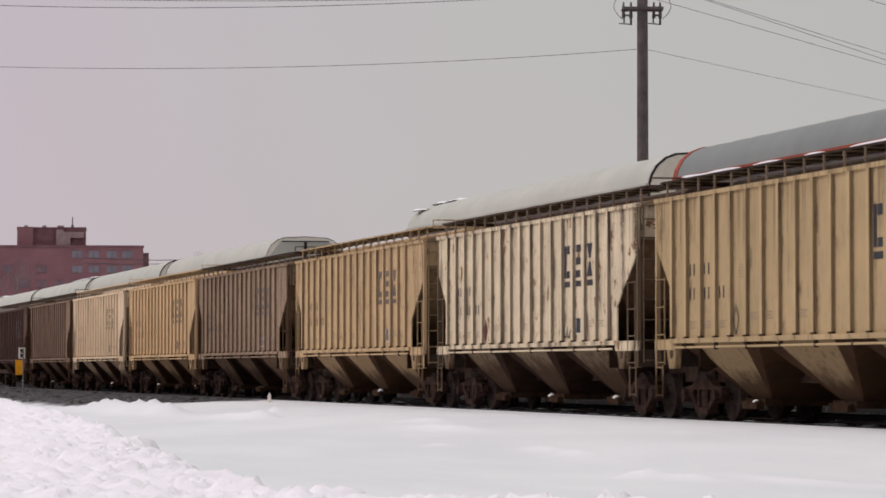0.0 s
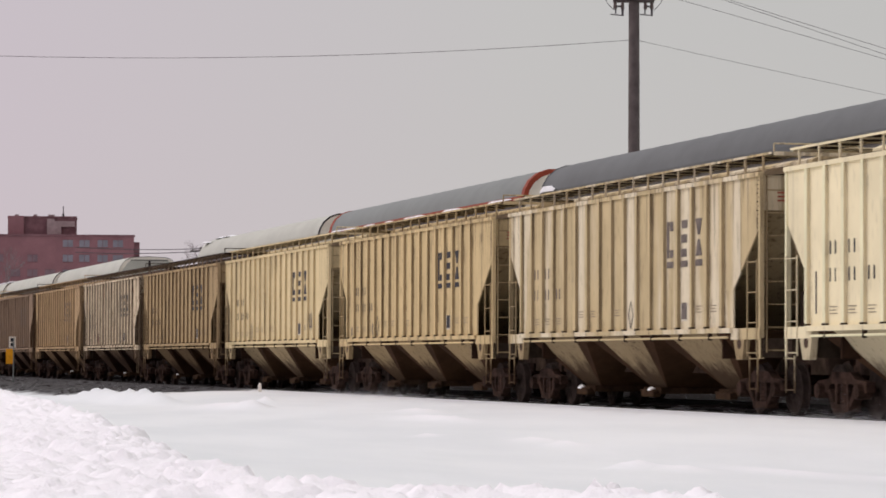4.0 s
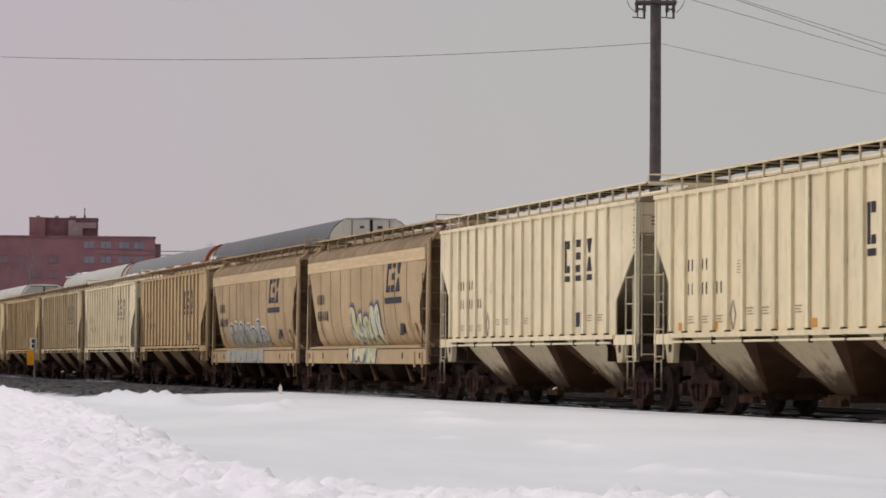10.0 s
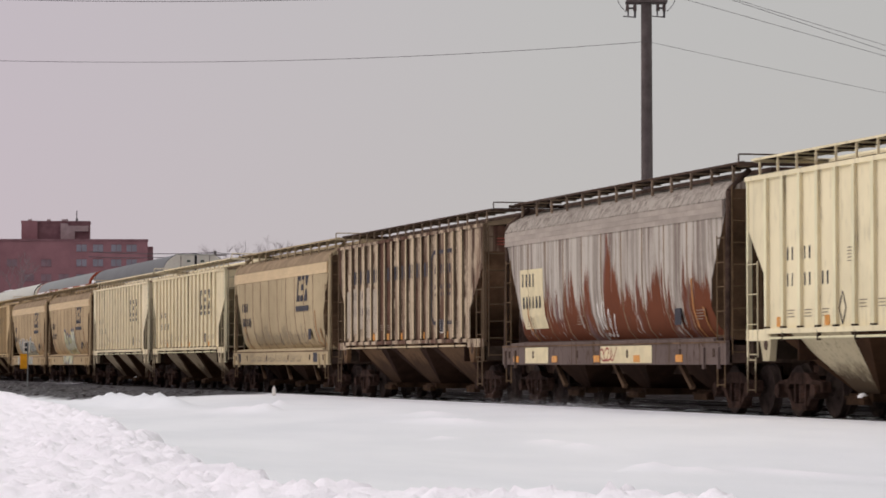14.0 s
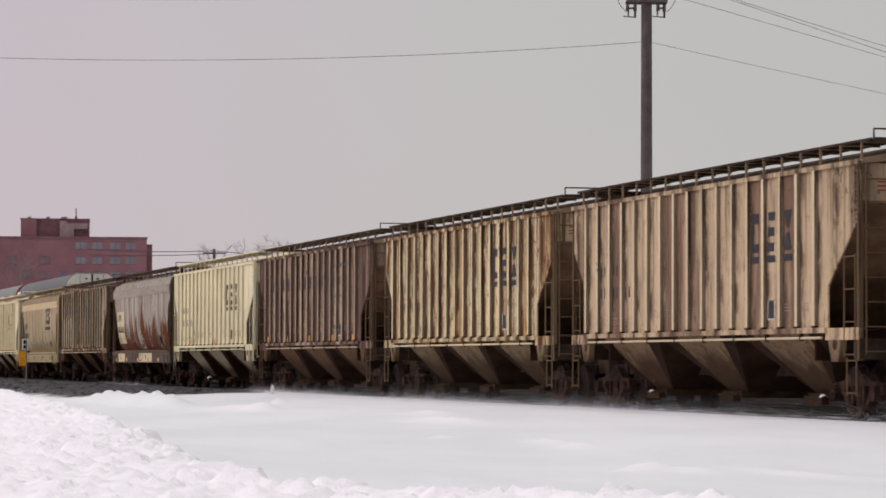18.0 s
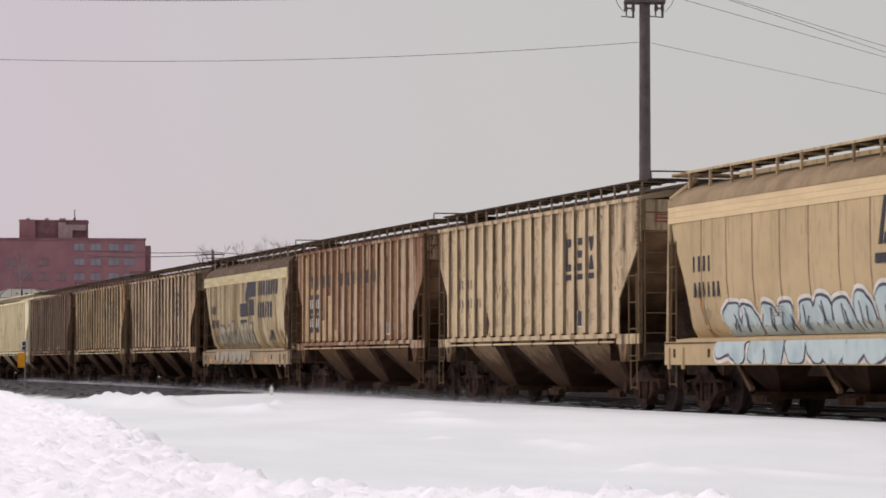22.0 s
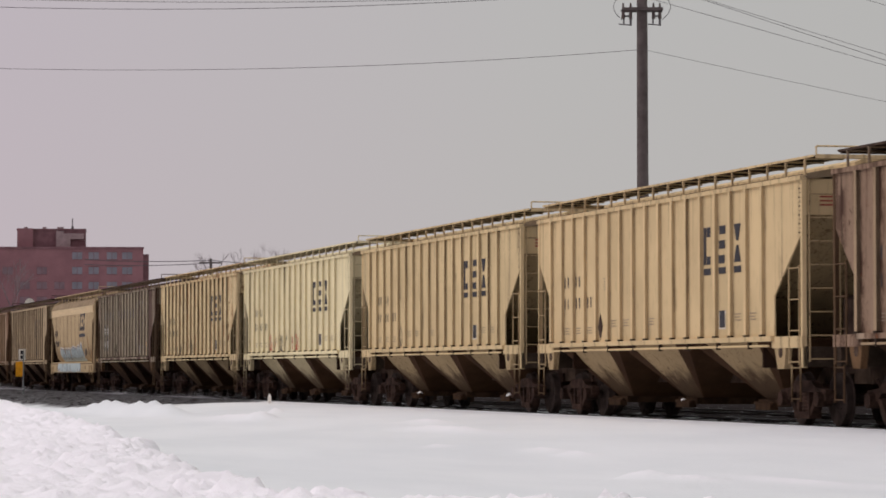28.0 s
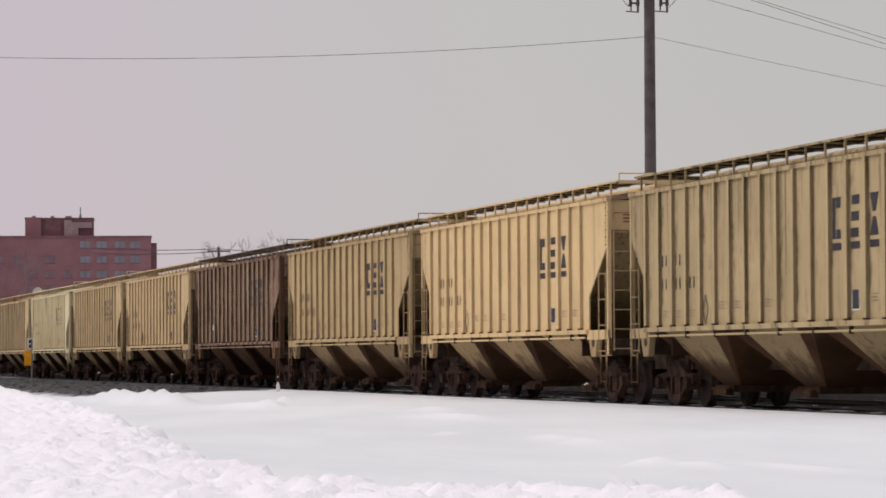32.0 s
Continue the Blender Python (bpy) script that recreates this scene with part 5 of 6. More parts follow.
def cars():
    ribbed(-443.8, "dark sooty brown ribbed covered hopper car", srgb(104, 82, 76), 0.5, 0.4, mark=M_FADED, board=M_GRIME, dust=0.6)
    ribbed(-425.7, "dull brown ribbed covered hopper car", srgb(158, 132, 112), 0.3, 0.4, mark=M_FADED, board=M_GRIME, dust=0.5)
    ribbed(-407.9, "clean pale cream ribbed covered hopper car", srgb(242, 216, 182), 0.0, 0.1, mark=M_FADED)
    ribbed(-389.6, "yellowish tan ribbed covered hopper car", srgb(224, 190, 146), 0.1, 0.2, mark=M_FADED)
    ribbed(-372.3, "grimy grey-brown ribbed covered hopper car", srgb(166, 142, 120), 0.35, 0.4, mark=M_FADED, board=M_GRIME, dust=0.4)
    ribbed(-354.3, "dusty buff ribbed covered hopper car", srgb(204, 174, 134), 0.25, 0.4, mark=M_FADED)
    c = ribbed(-336.2, "off-white ribbed covered hopper car with dark roof and rust chips", srgb(226, 208, 178), 0.2, 0.6, 0.35, M_NAVY, M_DARK, dust=0.8)
    diamond(c, M_RUSTMARK)
    scribble(c, 11.0, 11.8, 1.65, 2.0, 3, M_NAVY, False, 7, 0.07)
    c = ribbed(-318.4, "greenish tan ribbed covered hopper car", srgb(190, 165, 126), 0.18, 0.4, mark=M_NAVY, board=M_GRIME)
    diamond_outline(c)
    c = ribbed(-300.2, "pale cream ribbed covered hopper car with navy emblem", srgb(226, 206, 162), 0.08, 0.1)
    diamond_outline(c)
    scribble(c, 13.9, 14.3, 1.9, 2.4, 5, M_FADED, False, 5, 0.03)
    c = ribbed(-282.0, "cream ribbed covered hopper car with patched paint", srgb(216, 192, 146), 0.2, 0.35)
    diamond_outline(c)
    patch(c, "paint_patch", 4.1, 4.55, 1.62, 1.95, M_NAVY)
    patch(c, "paint_patch", 1.5, 1.85, 1.62, 1.86, M_NAVY)
    c = ribbed(-263.9, "tan ribbed covered hopper car with washed-out pale patches", srgb(204, 184, 144), 0.14, 0.25, wash=(srgb(216, 204, 178), 0.40, 0.66), mark=M_FADED)
    diamond_outline(c, 9.1)
    c = ribbed(-246.0, "bright cream ribbed covered hopper car", srgb(246, 233, 196), 0.0, 0.05, dust=0.1)
    for x, z0, z1 in ((1.42, 1.75, 2.45), (4.72, 1.78, 2.30), (8.10, 1.80, 2.32), (10.66, 1.80, 2.32)):
        patch(c, "reflector_strip", x, x + 0.06, z0, z1, M_FADEDDARK, label="worn dark reflector strip")
    diamond_outline(c, 6.1)
    c = ribbed(-227.8, "warm tan ribbed covered hopper car", srgb(212, 186, 142), 0.1, 0.25)
    diamond_outline(c)
    c = rounded(-210.0, "dusty beige round-sided hopper car with pastel graffiti", paint(srgb(194, 171, 134), SOOT, 0.14))
    tag_paint(c, 3.3, 10.4, 0.90, 2.15, 7, 3, S_PASTEL, S_LINE2, True, "pastel sprayed graffiti", S_HALO)
    c = rounded(-192.6, "beige round-sided hopper car with green graffiti", paint(srgb(194, 171, 134), SOOT, 0.14))
    tag_paint(c, 6.3, 10.2, 0.90, 2.45, 5, 8, S_GREEN, S_LINE2, True, "green and white sprayed graffiti", S_HALO2)
    c = ribbed(-175.2, "bright cream ribbed covered hopper car with dark data panel", srgb(246, 232, 196), 0.0, 0.05, dust=0.12)
    diamond_outline(c)
    c = ribbed(-157.3, "bright cream ribbed covered hopper car with clean ladders", srgb(246, 231, 192), 0.03, 0.08, dust=0.15)
    diamond_outline(c)
    tabs(c, (1.5, 3.62, 6.9, 8.85, 13.1), 1.6, 0.15)
    c = rounded(-139.0, "grey-beige round-sided hopper car with thin dark scrawls", paint(srgb(188, 170, 136), SOOT, 0.18))
    for i in range(9):
        scribble(c, 3.6 + 0.95 * i, 4.3 + 0.95 * i, 1.55, 2.0 + 0.1 * (i % 3), i, S_FAINT, True, 7, 0.026)
    for i in range(8):
        scribble(c, 3.4 + 1.1 * i, 4.2 + 1.1 * i, 1.02, 1.30, 40 + i, S_FAINT, True, 7, 0.022)
    patch(c, "sill_patch", 0.9, 1.5, 1.0, 1.28, M_NAVY, True, 0.003)
    patch(c, "sill_patch", 13.7, 14.3, 1.0, 1.28, M_NAVY, True, 0.003)
    c = ribbed(-121.7, "old ribbed covered hopper car with brown rust runs between pale ribs", srgb(206, 186, 158), 0.3, 0.8, 0.08, M_NAVYOLD, M_DARK, False, srgb(212, 192, 158), srgb(70, 48, 40), (srgb(104, 78, 64), 0.45, 0.63), 0.6, under=srgb(150, 120, 92))
    for k in range(5):
        patch(c, "paint_patch", 1.20 + 0.847 * k, 1.86 + 0.847 * k, 1.66 + 0.12 * (k % 3), 2.98 + 0.06 * (k % 2), M_OLDPALE, label="ragged pale paint patch")
    old_words(c, M_NAVYOLD)
    tabs(c, (4.55, 6.3, 7.9, 10.4, 12.9))
    c = rounded(-103.3, "round-sided hopper car with peeling white over oxide red", paint(srgb(116, 68, 47), srgb(84, 56, 44), 0.2, 0, None, 0, (srgb(184, 176, 164), 2.40), chip=False), M_NAVY, M_DARK, None, paint(srgb(112, 98, 92), SOOT, 0.5), paint(srgb(172, 164, 152), srgb(112, 102, 94), 0.4, chip=False), plain("chalky_band_paint", srgb(162, 152, 141), 0.85, 0.0, 0.16, 0.9))
    patch(c, "number_panel", 1.5, 3.4, 1.72, 3.05, M_PATCH, True, 0.003, "pale yellow number patch")
    reflectors(c, (1.0, 4.2, 7.4, 10.2, 12.9))
    patch(c, "sill_patch", 2.0, 3.9, 0.95, 1.3, M_PATCH, True, 0.003)
    patch(c, "sill_patch", 7.9, 11.4, 0.95, 1.3, M_PATCH, True, 0.003)
    scribble(c, 7.9, 8.9, 1.0, 1.3, 5, M_RED, True, 6, 0.04)
    scribble(c, 7.4, 8.4, 1.5, 2.3, 6, M_WHITE, True, 6, 0.05)
    c = ribbed(-86.3, "bright cream ribbed covered hopper car with amber tabs", srgb(244, 232, 194), 0.0, 0.05, dust=0.12)
    tabs(c, (1.55, 3.9, 8.9))
    diamond_outline(c)
    c = ribbed(-68.5, "sooty brown ribbed covered hopper car with pale faded ribs", srgb(182, 158, 136), 0.32, 0.8, 0.08, M_FADEDDARK, M_DARK, False, srgb(186, 162, 138), srgb(66, 48, 42), (srgb(106, 84, 74), 0.42, 0.6), 0.6, under=srgb(144, 112, 86))
    old_words(c, M_FADEDDARK)
    diamond(c, M_DARK)
    tabs(c, (1.3, 4.5, 7.9, 11.3, 14.1))
    c = ribbed(-50.2, "pale ribbed covered hopper car streaked with rust", srgb(224, 205, 166), 0.48, 0.9, 0.36, M_NAVY, M_GRIME, wash=(srgb(178, 152, 112), 0.5, 0.72), streak=srgb(88, 54, 34), dust=0.75)
    diamond(c, M_DARK)
    tabs(c, (1.0, 4.4, 7.9, 10.3, 14.2), 1.62, 0.5)
    c = ribbed(-32.1, "brown-stained buff ribbed covered hopper car", srgb(206, 180, 148), 0.28, 0.7, 0.05, M_NAVY, M_GRIME, wash=(srgb(120, 94, 78), 0.50, 0.70), dust=0.7, trim=srgb(222, 202, 170))
    c = rounded(-13.9, "grimy cream round-sided hopper car with dark emblem and silver graffiti", paint(srgb(196, 180, 146), SOOT, 0.42, 0, (srgb(146, 128, 98), 0.46, 0.58), chip=False), M_NAVY, M_DARK, None, paint(srgb(176, 158, 130), SOOT, 0.4), paint(srgb(120, 106, 90), SOOT, 0.6), plain("dull_band_paint", srgb(192, 178, 138), 0.75, 0.0, 0.16, 0.9))
    tag_paint(c, 2.9, 9.6, 0.90, 2.25, 8, 17, S_GREY, S_MURK, True, "silver sprayed graffiti")
    seaboard(c)
    reflectors(c, (1.6, 4.6, 7.2, 9.2, 12.0))
    c = ribbed(3.4, "reddish-brown stained ribbed covered hopper car with pale ribs", srgb(150, 118, 95), 0.42, 0.6, 0.10, M_FADED, M_GRIME, False, srgb(190, 160, 126), srgb(88, 58, 44), (srgb(178, 156, 132), 0.50, 0.66), 0.7, under=srgb(140, 112, 84))
    for k, (z0, z1) in enumerate(((1.6, 4.1), (1.66, 3.4), (1.62, 3.1), (1.6, 2.2), (1.6, 2.9), (1.6, 1.9))):
        patch(c, "paint_patch", 1.20 + 0.847 * k, 1.84 + 0.847 * k, z0, z1, M_STAINED, proud=0.002, label="pale stained paint patch")
    stamp(c)
    old_words(c, M_FADEDDARK, False)
    c = ribbed(21.6, "greyish cream ribbed covered hopper car with dark diamond placard", srgb(206, 184, 150), 0.24, 0.6, 0.0, M_NAVY, M_GRIME, dust=0.7)
    diamond(c, M_DARK)
    c = rounded(39.9, "beige round-sided hopper car with pale blue graffiti", paint(srgb(194, 171, 134), SOOT, 0.14))
    tag_paint(c, 3.0, 11.6, 0.92, 2.05, 9, 23, S_BLUE, S_LINE2, True, "pale blue sprayed graffiti", S_HALO)
    c = ribbed(57.4, "weathered grey-white ribbed covered hopper car with faded lettering", srgb(164, 150, 130), 0.3, 0.5, 0.06, M_FADED, M_DARK, False, srgb(196, 184, 158), srgb(66, 48, 40), (srgb(98, 80, 72), 0.44, 0.62), 0.55, under=srgb(138, 112, 84))
    stamp(c)
    old_words(c, M_FADED)
    diamond(c, M_DARK, 5.6, 1.9)
    tabs(c, (5.9, 9.3, 12.7, 14.2), 1.62, 0.55)
    c = ribbed(75.5, "yellow-cream ribbed covered hopper car with orange rust streaks", srgb(232, 211, 166), 0.25, 0.5, 0.30, M_NAVY, streak=srgb(150, 96, 56))
    scribble(c, 3.8, 4.9, 1.6, 2.1, 3, S_BLACK, False, 8, 0.06)
    scribble(c, 6.6, 7.6, 1.6, 2.25, 7, S_BLACK, False, 9, 0.07)
    c = ribbed(93.4, "bright cream ribbed covered hopper car with red and black tags", srgb(238, 224, 182), 0.05, 0.1, dust=0.15)
    scribble(c, 4.3, 5.4, 1.62, 2.1, 2, S_RED, False, 9, 0.08)
    scribble(c, 6.2, 7.2, 1.6, 2.3, 9, S_BLACK, False, 9, 0.09)
    scribble(c, 8.2, 9.3, 1.62, 2.3, 4, S_RED, False, 9, 0.09)
    c = ribbed(111.6, "tan-cream ribbed covered hopper car", srgb(218, 194, 150), 0.1, 0.25)
    diamond_outline(c)
    c = ribbed(129.7, "tan-cream ribbed covered hopper car with navy emblem", srgb(220, 194, 150), 0.05, 0.15)
    diamond(c, M_DARK)
    c = ribbed(147.8, "dark grey-brown ribbed covered hopper car with white notice", srgb(156, 130, 110), 0.34, 0.7, 0.2, M_FADEDDARK, M_DARK, True, srgb(172, 148, 120), srgb(62, 42, 34), (srgb(164, 144, 124), 0.58, 0.76), 0.55, under=srgb(146, 116, 88))
    diamond(c, S_BLACK)
    patch(c, "paper_notice", 3.85, 4.05, 2.0, 2.2, M_WHITE)
    c = ribbed(165.9, "dull tan ribbed covered hopper car", srgb(192, 168, 126), 0.2, 0.3)
    diamond_outline(c)
    c = ribbed(183.9, "warm cream ribbed covered hopper car", srgb(222, 194, 146), 0.03, 0.15)
    diamond_outline(c)
    c = ribbed(202.1, "grey-tan ribbed covered hopper car", srgb(188, 168, 128), 0.2, 0.45)
    diamond_outline(c)


cars()

# ---------------------------------------------------------------- snow whirled up beside the rails
PUFFS = []


def flake_mesh(n, seed):
    """A low, ragged trail of fine flakes, densest near the ground."""
    rng = np.random.default_rng(seed)
    heaps = [(rng.uniform(0, 16), rng.uniform(0.8, 2.6), rng.uniform(0.03, 0.11)) for _ in range(10)]
    pick = rng.integers(0, len(heaps), n)
    cx, sx, h = np.array(heaps)[pick].T
    p = np.stack([rng.normal(cx, sx), rng.normal(0, 0.22, n), 0.02 + np.minimum(0.6, rng.exponential(h))], -1)
    a = rng.normal(size=(n, 3))
    a /= np.linalg.norm(a, axis=1)[:, None]
    b = np.cross(a, rng.normal(size=(n, 3)))
    b /= np.linalg.norm(b, axis=1)[:, None]
    r = rng.uniform(0.0010, 0.0022, n)[:, None]
    co = np.stack([p + a * r, p + b * r, p - a * r, p - b * r], 1).reshape(-1, 3)
    me = bpy.data.meshes.new("flakes")
    me.from_pydata(co.tolist(), [], np.arange(4 * n).reshape(-1, 4).tolist())
    me.materials.append(M_LOOSE)
    return me


def whirled_snow():
    thick, thin = flake_mesh(100000, 7), flake_mesh(30000, 8)
    for k, (left, me) in enumerate(((-282.0, thin), (-246.0, thin), (-192.6, thin), (-103.3, thin), (-68.5, thick), (-50.2, thick), (-32.1, thick), (-13.9, thick), (3.4, thick), (21.6, thin), (57.4, thin), (75.5, thin))):
        ob = tagged(new("blowing_snow", me), "loose powder snow whirled up beside the rolling wheels", "snow", "whirled powder snow", "stuff")
        ob.location = (left, 18.55, 0)
        PUFFS.append((ob, left + 1.5 * (k % 3)))


whirled_snow()

# ---------------------------------------------------------------- the tall cars on the second track
RLEN = 25.6
RACKS = []


def rack_car(left, label, roof, trim, end, bulkhead=False, rim=None):
    """Tall enclosed car: corrugated curved roof, eave band, end rims, end doors; bulkhead: a flat-topped end sheet."""
    car = thing("auto_rack_car", label, "rail car", "tall cars on the second track", at=(left, FAR, 0))
    rim = rim or trim
    arc = [(-1.56, 5.46), (-1.51, 5.66), (-1.37, 5.90), (-1.14, 6.09), (-0.88, 6.19), (0, 6.24)]
    full = arc + [(-y, z) for y, z in arc[-2::-1]]

    def build(s):
        ring = full + [(1.5, 5.42), (-1.5, 5.42)]
        xs = [0.02 + (RLEN - 0.04) / 73 * i for i in range(74)]
        s.loft([[(x, y * (1 + 0.0015 * math.cos(x * 4.488)), z + (0.004 * math.cos(x * 4.488) if z > 5.5 else 0)) for y, z in ring] for x in xs], close=True)
    part("roof", shared("rack_roof", build, True), roof, car)
    part("eave", shared("rack_eave", lambda s: s.box(0.1, RLEN - 0.1, -1.62, -1.52, 5.24, 5.47).box(0.1, RLEN - 0.1, 1.52, 1.62, 5.24, 5.47)), trim, car)
    wide = 0.28 if rim is M_RACKRED else 0.10

    thin = rim is not M_RACKRED

    def hoop(s):
        iy, iz = (0.985, 0.96) if thin else (0.93, 0.86)
        s.extrude_x([(y * 1.012, 5.40 + (z - 5.40) * 1.02) for y, z in full] + [(y * iy, 5.40 + (z - 5.40) * iz) for y, z in full[::-1]], 0.0, wide)
    hoop_mesh = shared("rack_hoop%d" % int(wide * 100), hoop)
    if bulkhead:
        top = 6.02 if roof is M_PALE else 6.17
        half = [(-1.50, 5.30), (-1.42, top - 0.56), (-1.30, top - 0.38), (-1.08, top - 0.10), (-0.93, top)]
        flat = half + [(-y, z) for y, z in half[::-1]]
        part("end_bulkhead", Shape().extrude_x(flat, RLEN - 0.22, RLEN + 0.02).mesh("end_bulkhead"), M_PALE if roof is M_PALE else M_RACKEND, car, "white flat-topped end bulkhead")
        part("end_flashing", Shape().extrude_x([(y * 1.02, 5.3 + (z - 5.3) * 1.02) for y, z in half] + [(y * 0.86, 5.3 + (z - 5.3) * 0.80) for y, z in half[::-1]], RLEN - 0.5, RLEN - 0.2).mesh("end_flashing"), M_GALV, car)
        fittings = [(-0.05, 0.06, 5.4, top - 0.01, M_GASKET)]
        if roof is not M_PALE:
            fittings += [(-0.73, -0.70, 5.4, top - 0.03, M_STENCIL), (0.66, 0.69, 5.4, top - 0.03, M_STENCIL), (-0.42, -0.26, top - 0.33, top - 0.24, M_NAVYGREEN), (0.24, 0.42, top - 0.33, top - 0.24, M_NAVYGREEN)]
        for y0, y1, z0, z1, m in fittings:
            part("end_fitting", Shape().box(RLEN + 0.021, RLEN + 0.05, y0, y1, z0, z1).mesh("end_fitting"), m, car)
        part("top_edge", Shape().box(RLEN - 0.24, RLEN + 0.04, -0.95, 0.95, top + 0.002, top + 0.04).mesh("top_edge"), rim if roof is M_PALE else M_PALE, car)
        part("end_hoop", hoop_mesh, rim, car)
    elif thin:
        part("end_hoop", hoop_mesh, rim, car, at=(RLEN, 0, 0)).rotation_euler = (0, 0, math.pi)
    else:
        on_both_ends(car, "end_hoop", hoop_mesh, rim, RLEN)
    part("side_screen", shared("rack_side", lambda s: s.box(0.3, RLEN - 0.3, -1.52, -1.46, 1.1, 5.25).box(0.3, RLEN - 0.3, 1.46, 1.52, 1.1, 5.25)), M_RACKSIDE, car)
    on_both_ends(car, "end_door", shared("rack_door", lambda s: s.extrude_x([(y * 0.985, 5.40 + (z - 5.40) * 0.965) for y, z in full] + [(1.45, 1.1), (-1.45, 1.1)], 0.012, 0.04)), end, RLEN)
    part("deck", shared("rack_deck", lambda s: s.box(0.1, RLEN - 0.1, -1.5, 1.5, 0.75, 1.1)), M_DARK, car)
    couplers(car, RLEN)
    trucks(car, (2.3, RLEN - 2.3))
    RACKS.append((car, left))
    return car


def snow_on(car, spots, seed):
    """Old snow clinging to the eave and the ends of a roof."""
    rnd = random.Random(seed)
    for x0, x1, y, z, w, h in spots:
        n = max(3, int((x1 - x0) / 0.5))
        rings = []
        for i in range(n + 1):
            x = x0 + (x1 - x0) * i / n
            k = (0.25 if i in (0, n) else rnd.uniform(0.6, 1.0))
            rings.append([(x, y - w * k, z - 0.01), (x, y - 0.6 * w * k, z + h * k), (x, y + 0.6 * w * k, z + h * k), (x, y + w * k, z - 0.01)])
        part("snow_patch", Shape().loft(rings).mesh("snow_patch", True), M_LOOSE, car, "clinging old snow")


DASHES = [(0.6, 5.0, -1.63, 5.41, 0.05, 0.05), (5.8, 7.6, -1.63, 5.41, 0.05, 0.05), (9.0, 10.2, -1.63, 5.41, 0.05, 0.04), (11.6, 14.4, -1.63, 5.41, 0.05, 0.05), (16.6, 19.0, -1.63, 5.41, 0.05, 0.05), (22.0, 24.6, -1.63, 5.41, 0.06, 0.06)]
CAPS = [(0.3, 4.5, -0.55, 6.20, 0.55, 0.07), (0.2, 1.6, -1.2, 6.02, 0.4, 0.06)]
snow_on(rack_car(-230.1, "pale-roofed tall enclosed rail car with snowy roof", M_PALE, M_PALE, M_RACKEND, rim=M_GASKET), CAPS, 5)
snow_on(rack_car(-202.9, "pale-roofed tall enclosed rail car with snow on one end", M_PALE, M_PALE, M_RACKEND, rim=M_GASKET), [(14.0, 25.0, -0.55, 6.20, 0.55, 0.07)], 3)
rack_car(-175.6, "pale-roofed tall enclosed rail car", M_PALE, M_PALE, M_RACKEND, rim=M_GASKET)
rack_car(-148.2, "pale-roofed tall rail car with dark-edged end bulkhead", M_PALE, M_PALE, M_RACKEND, True, M_GASKET)
snow_on(rack_car(-98.4, "pale-roofed tall enclosed rail car with snow on its roof", M_PALE, M_PALE, M_RACKEND, rim=M_GASKET), CAPS, 1)
snow_on(rack_car(-71.0, "grey-roofed tall rail car with oxide red trim", M_GALV, M_RACKRED, M_RACKEND), DASHES, 2)
snow_on(rack_car(-43.7, "dull grey-roofed tall rail car with white end door", M_GALV2, M_GALV2, M_RACKEND, True, M_GASKET2), [(0.2, 1.6, -1.64, 5.44, 0.10, 0.16)], 6)

# ---------------------------------------------------------------- poles, wires, signs


def at_view(px, py, dist, th=13.88, ph=2.21):
    """A point dist metres away by its bearing: px across, py down, on the opening view."""
    u, v = (px - 784) / 5600, (441 - py) / 5600
    a, b = radians(th), radians(ph)
    fw = Vector((-math.cos(a) * math.cos(b), math.sin(a) * math.cos(b), math.sin(b)))
    rt = Vector((math.sin(a), math.cos(a), 0))
    up = rt.cross(fw)
    return Vector(EYE) + (fw + rt * u + up * v) * dist


POLE_D = 110.0


def bent_tube(pts, r):
    """One tube bent through the points."""
    rings = []
    for i, p in enumerate(pts):
        d = (pts[min(i + 1, len(pts) - 1)] - pts[max(i - 1, 0)]).normalized()
        a = d.cross(Vector((0.3, 0.2, 1))).normalized()
        b = a.cross(d)
        rings.append([p + (a * math.cos(q * 1.2566) + b * math.sin(q * 1.2566)) * r for q in range(5)])
    return Shape().loft(rings, close=True)


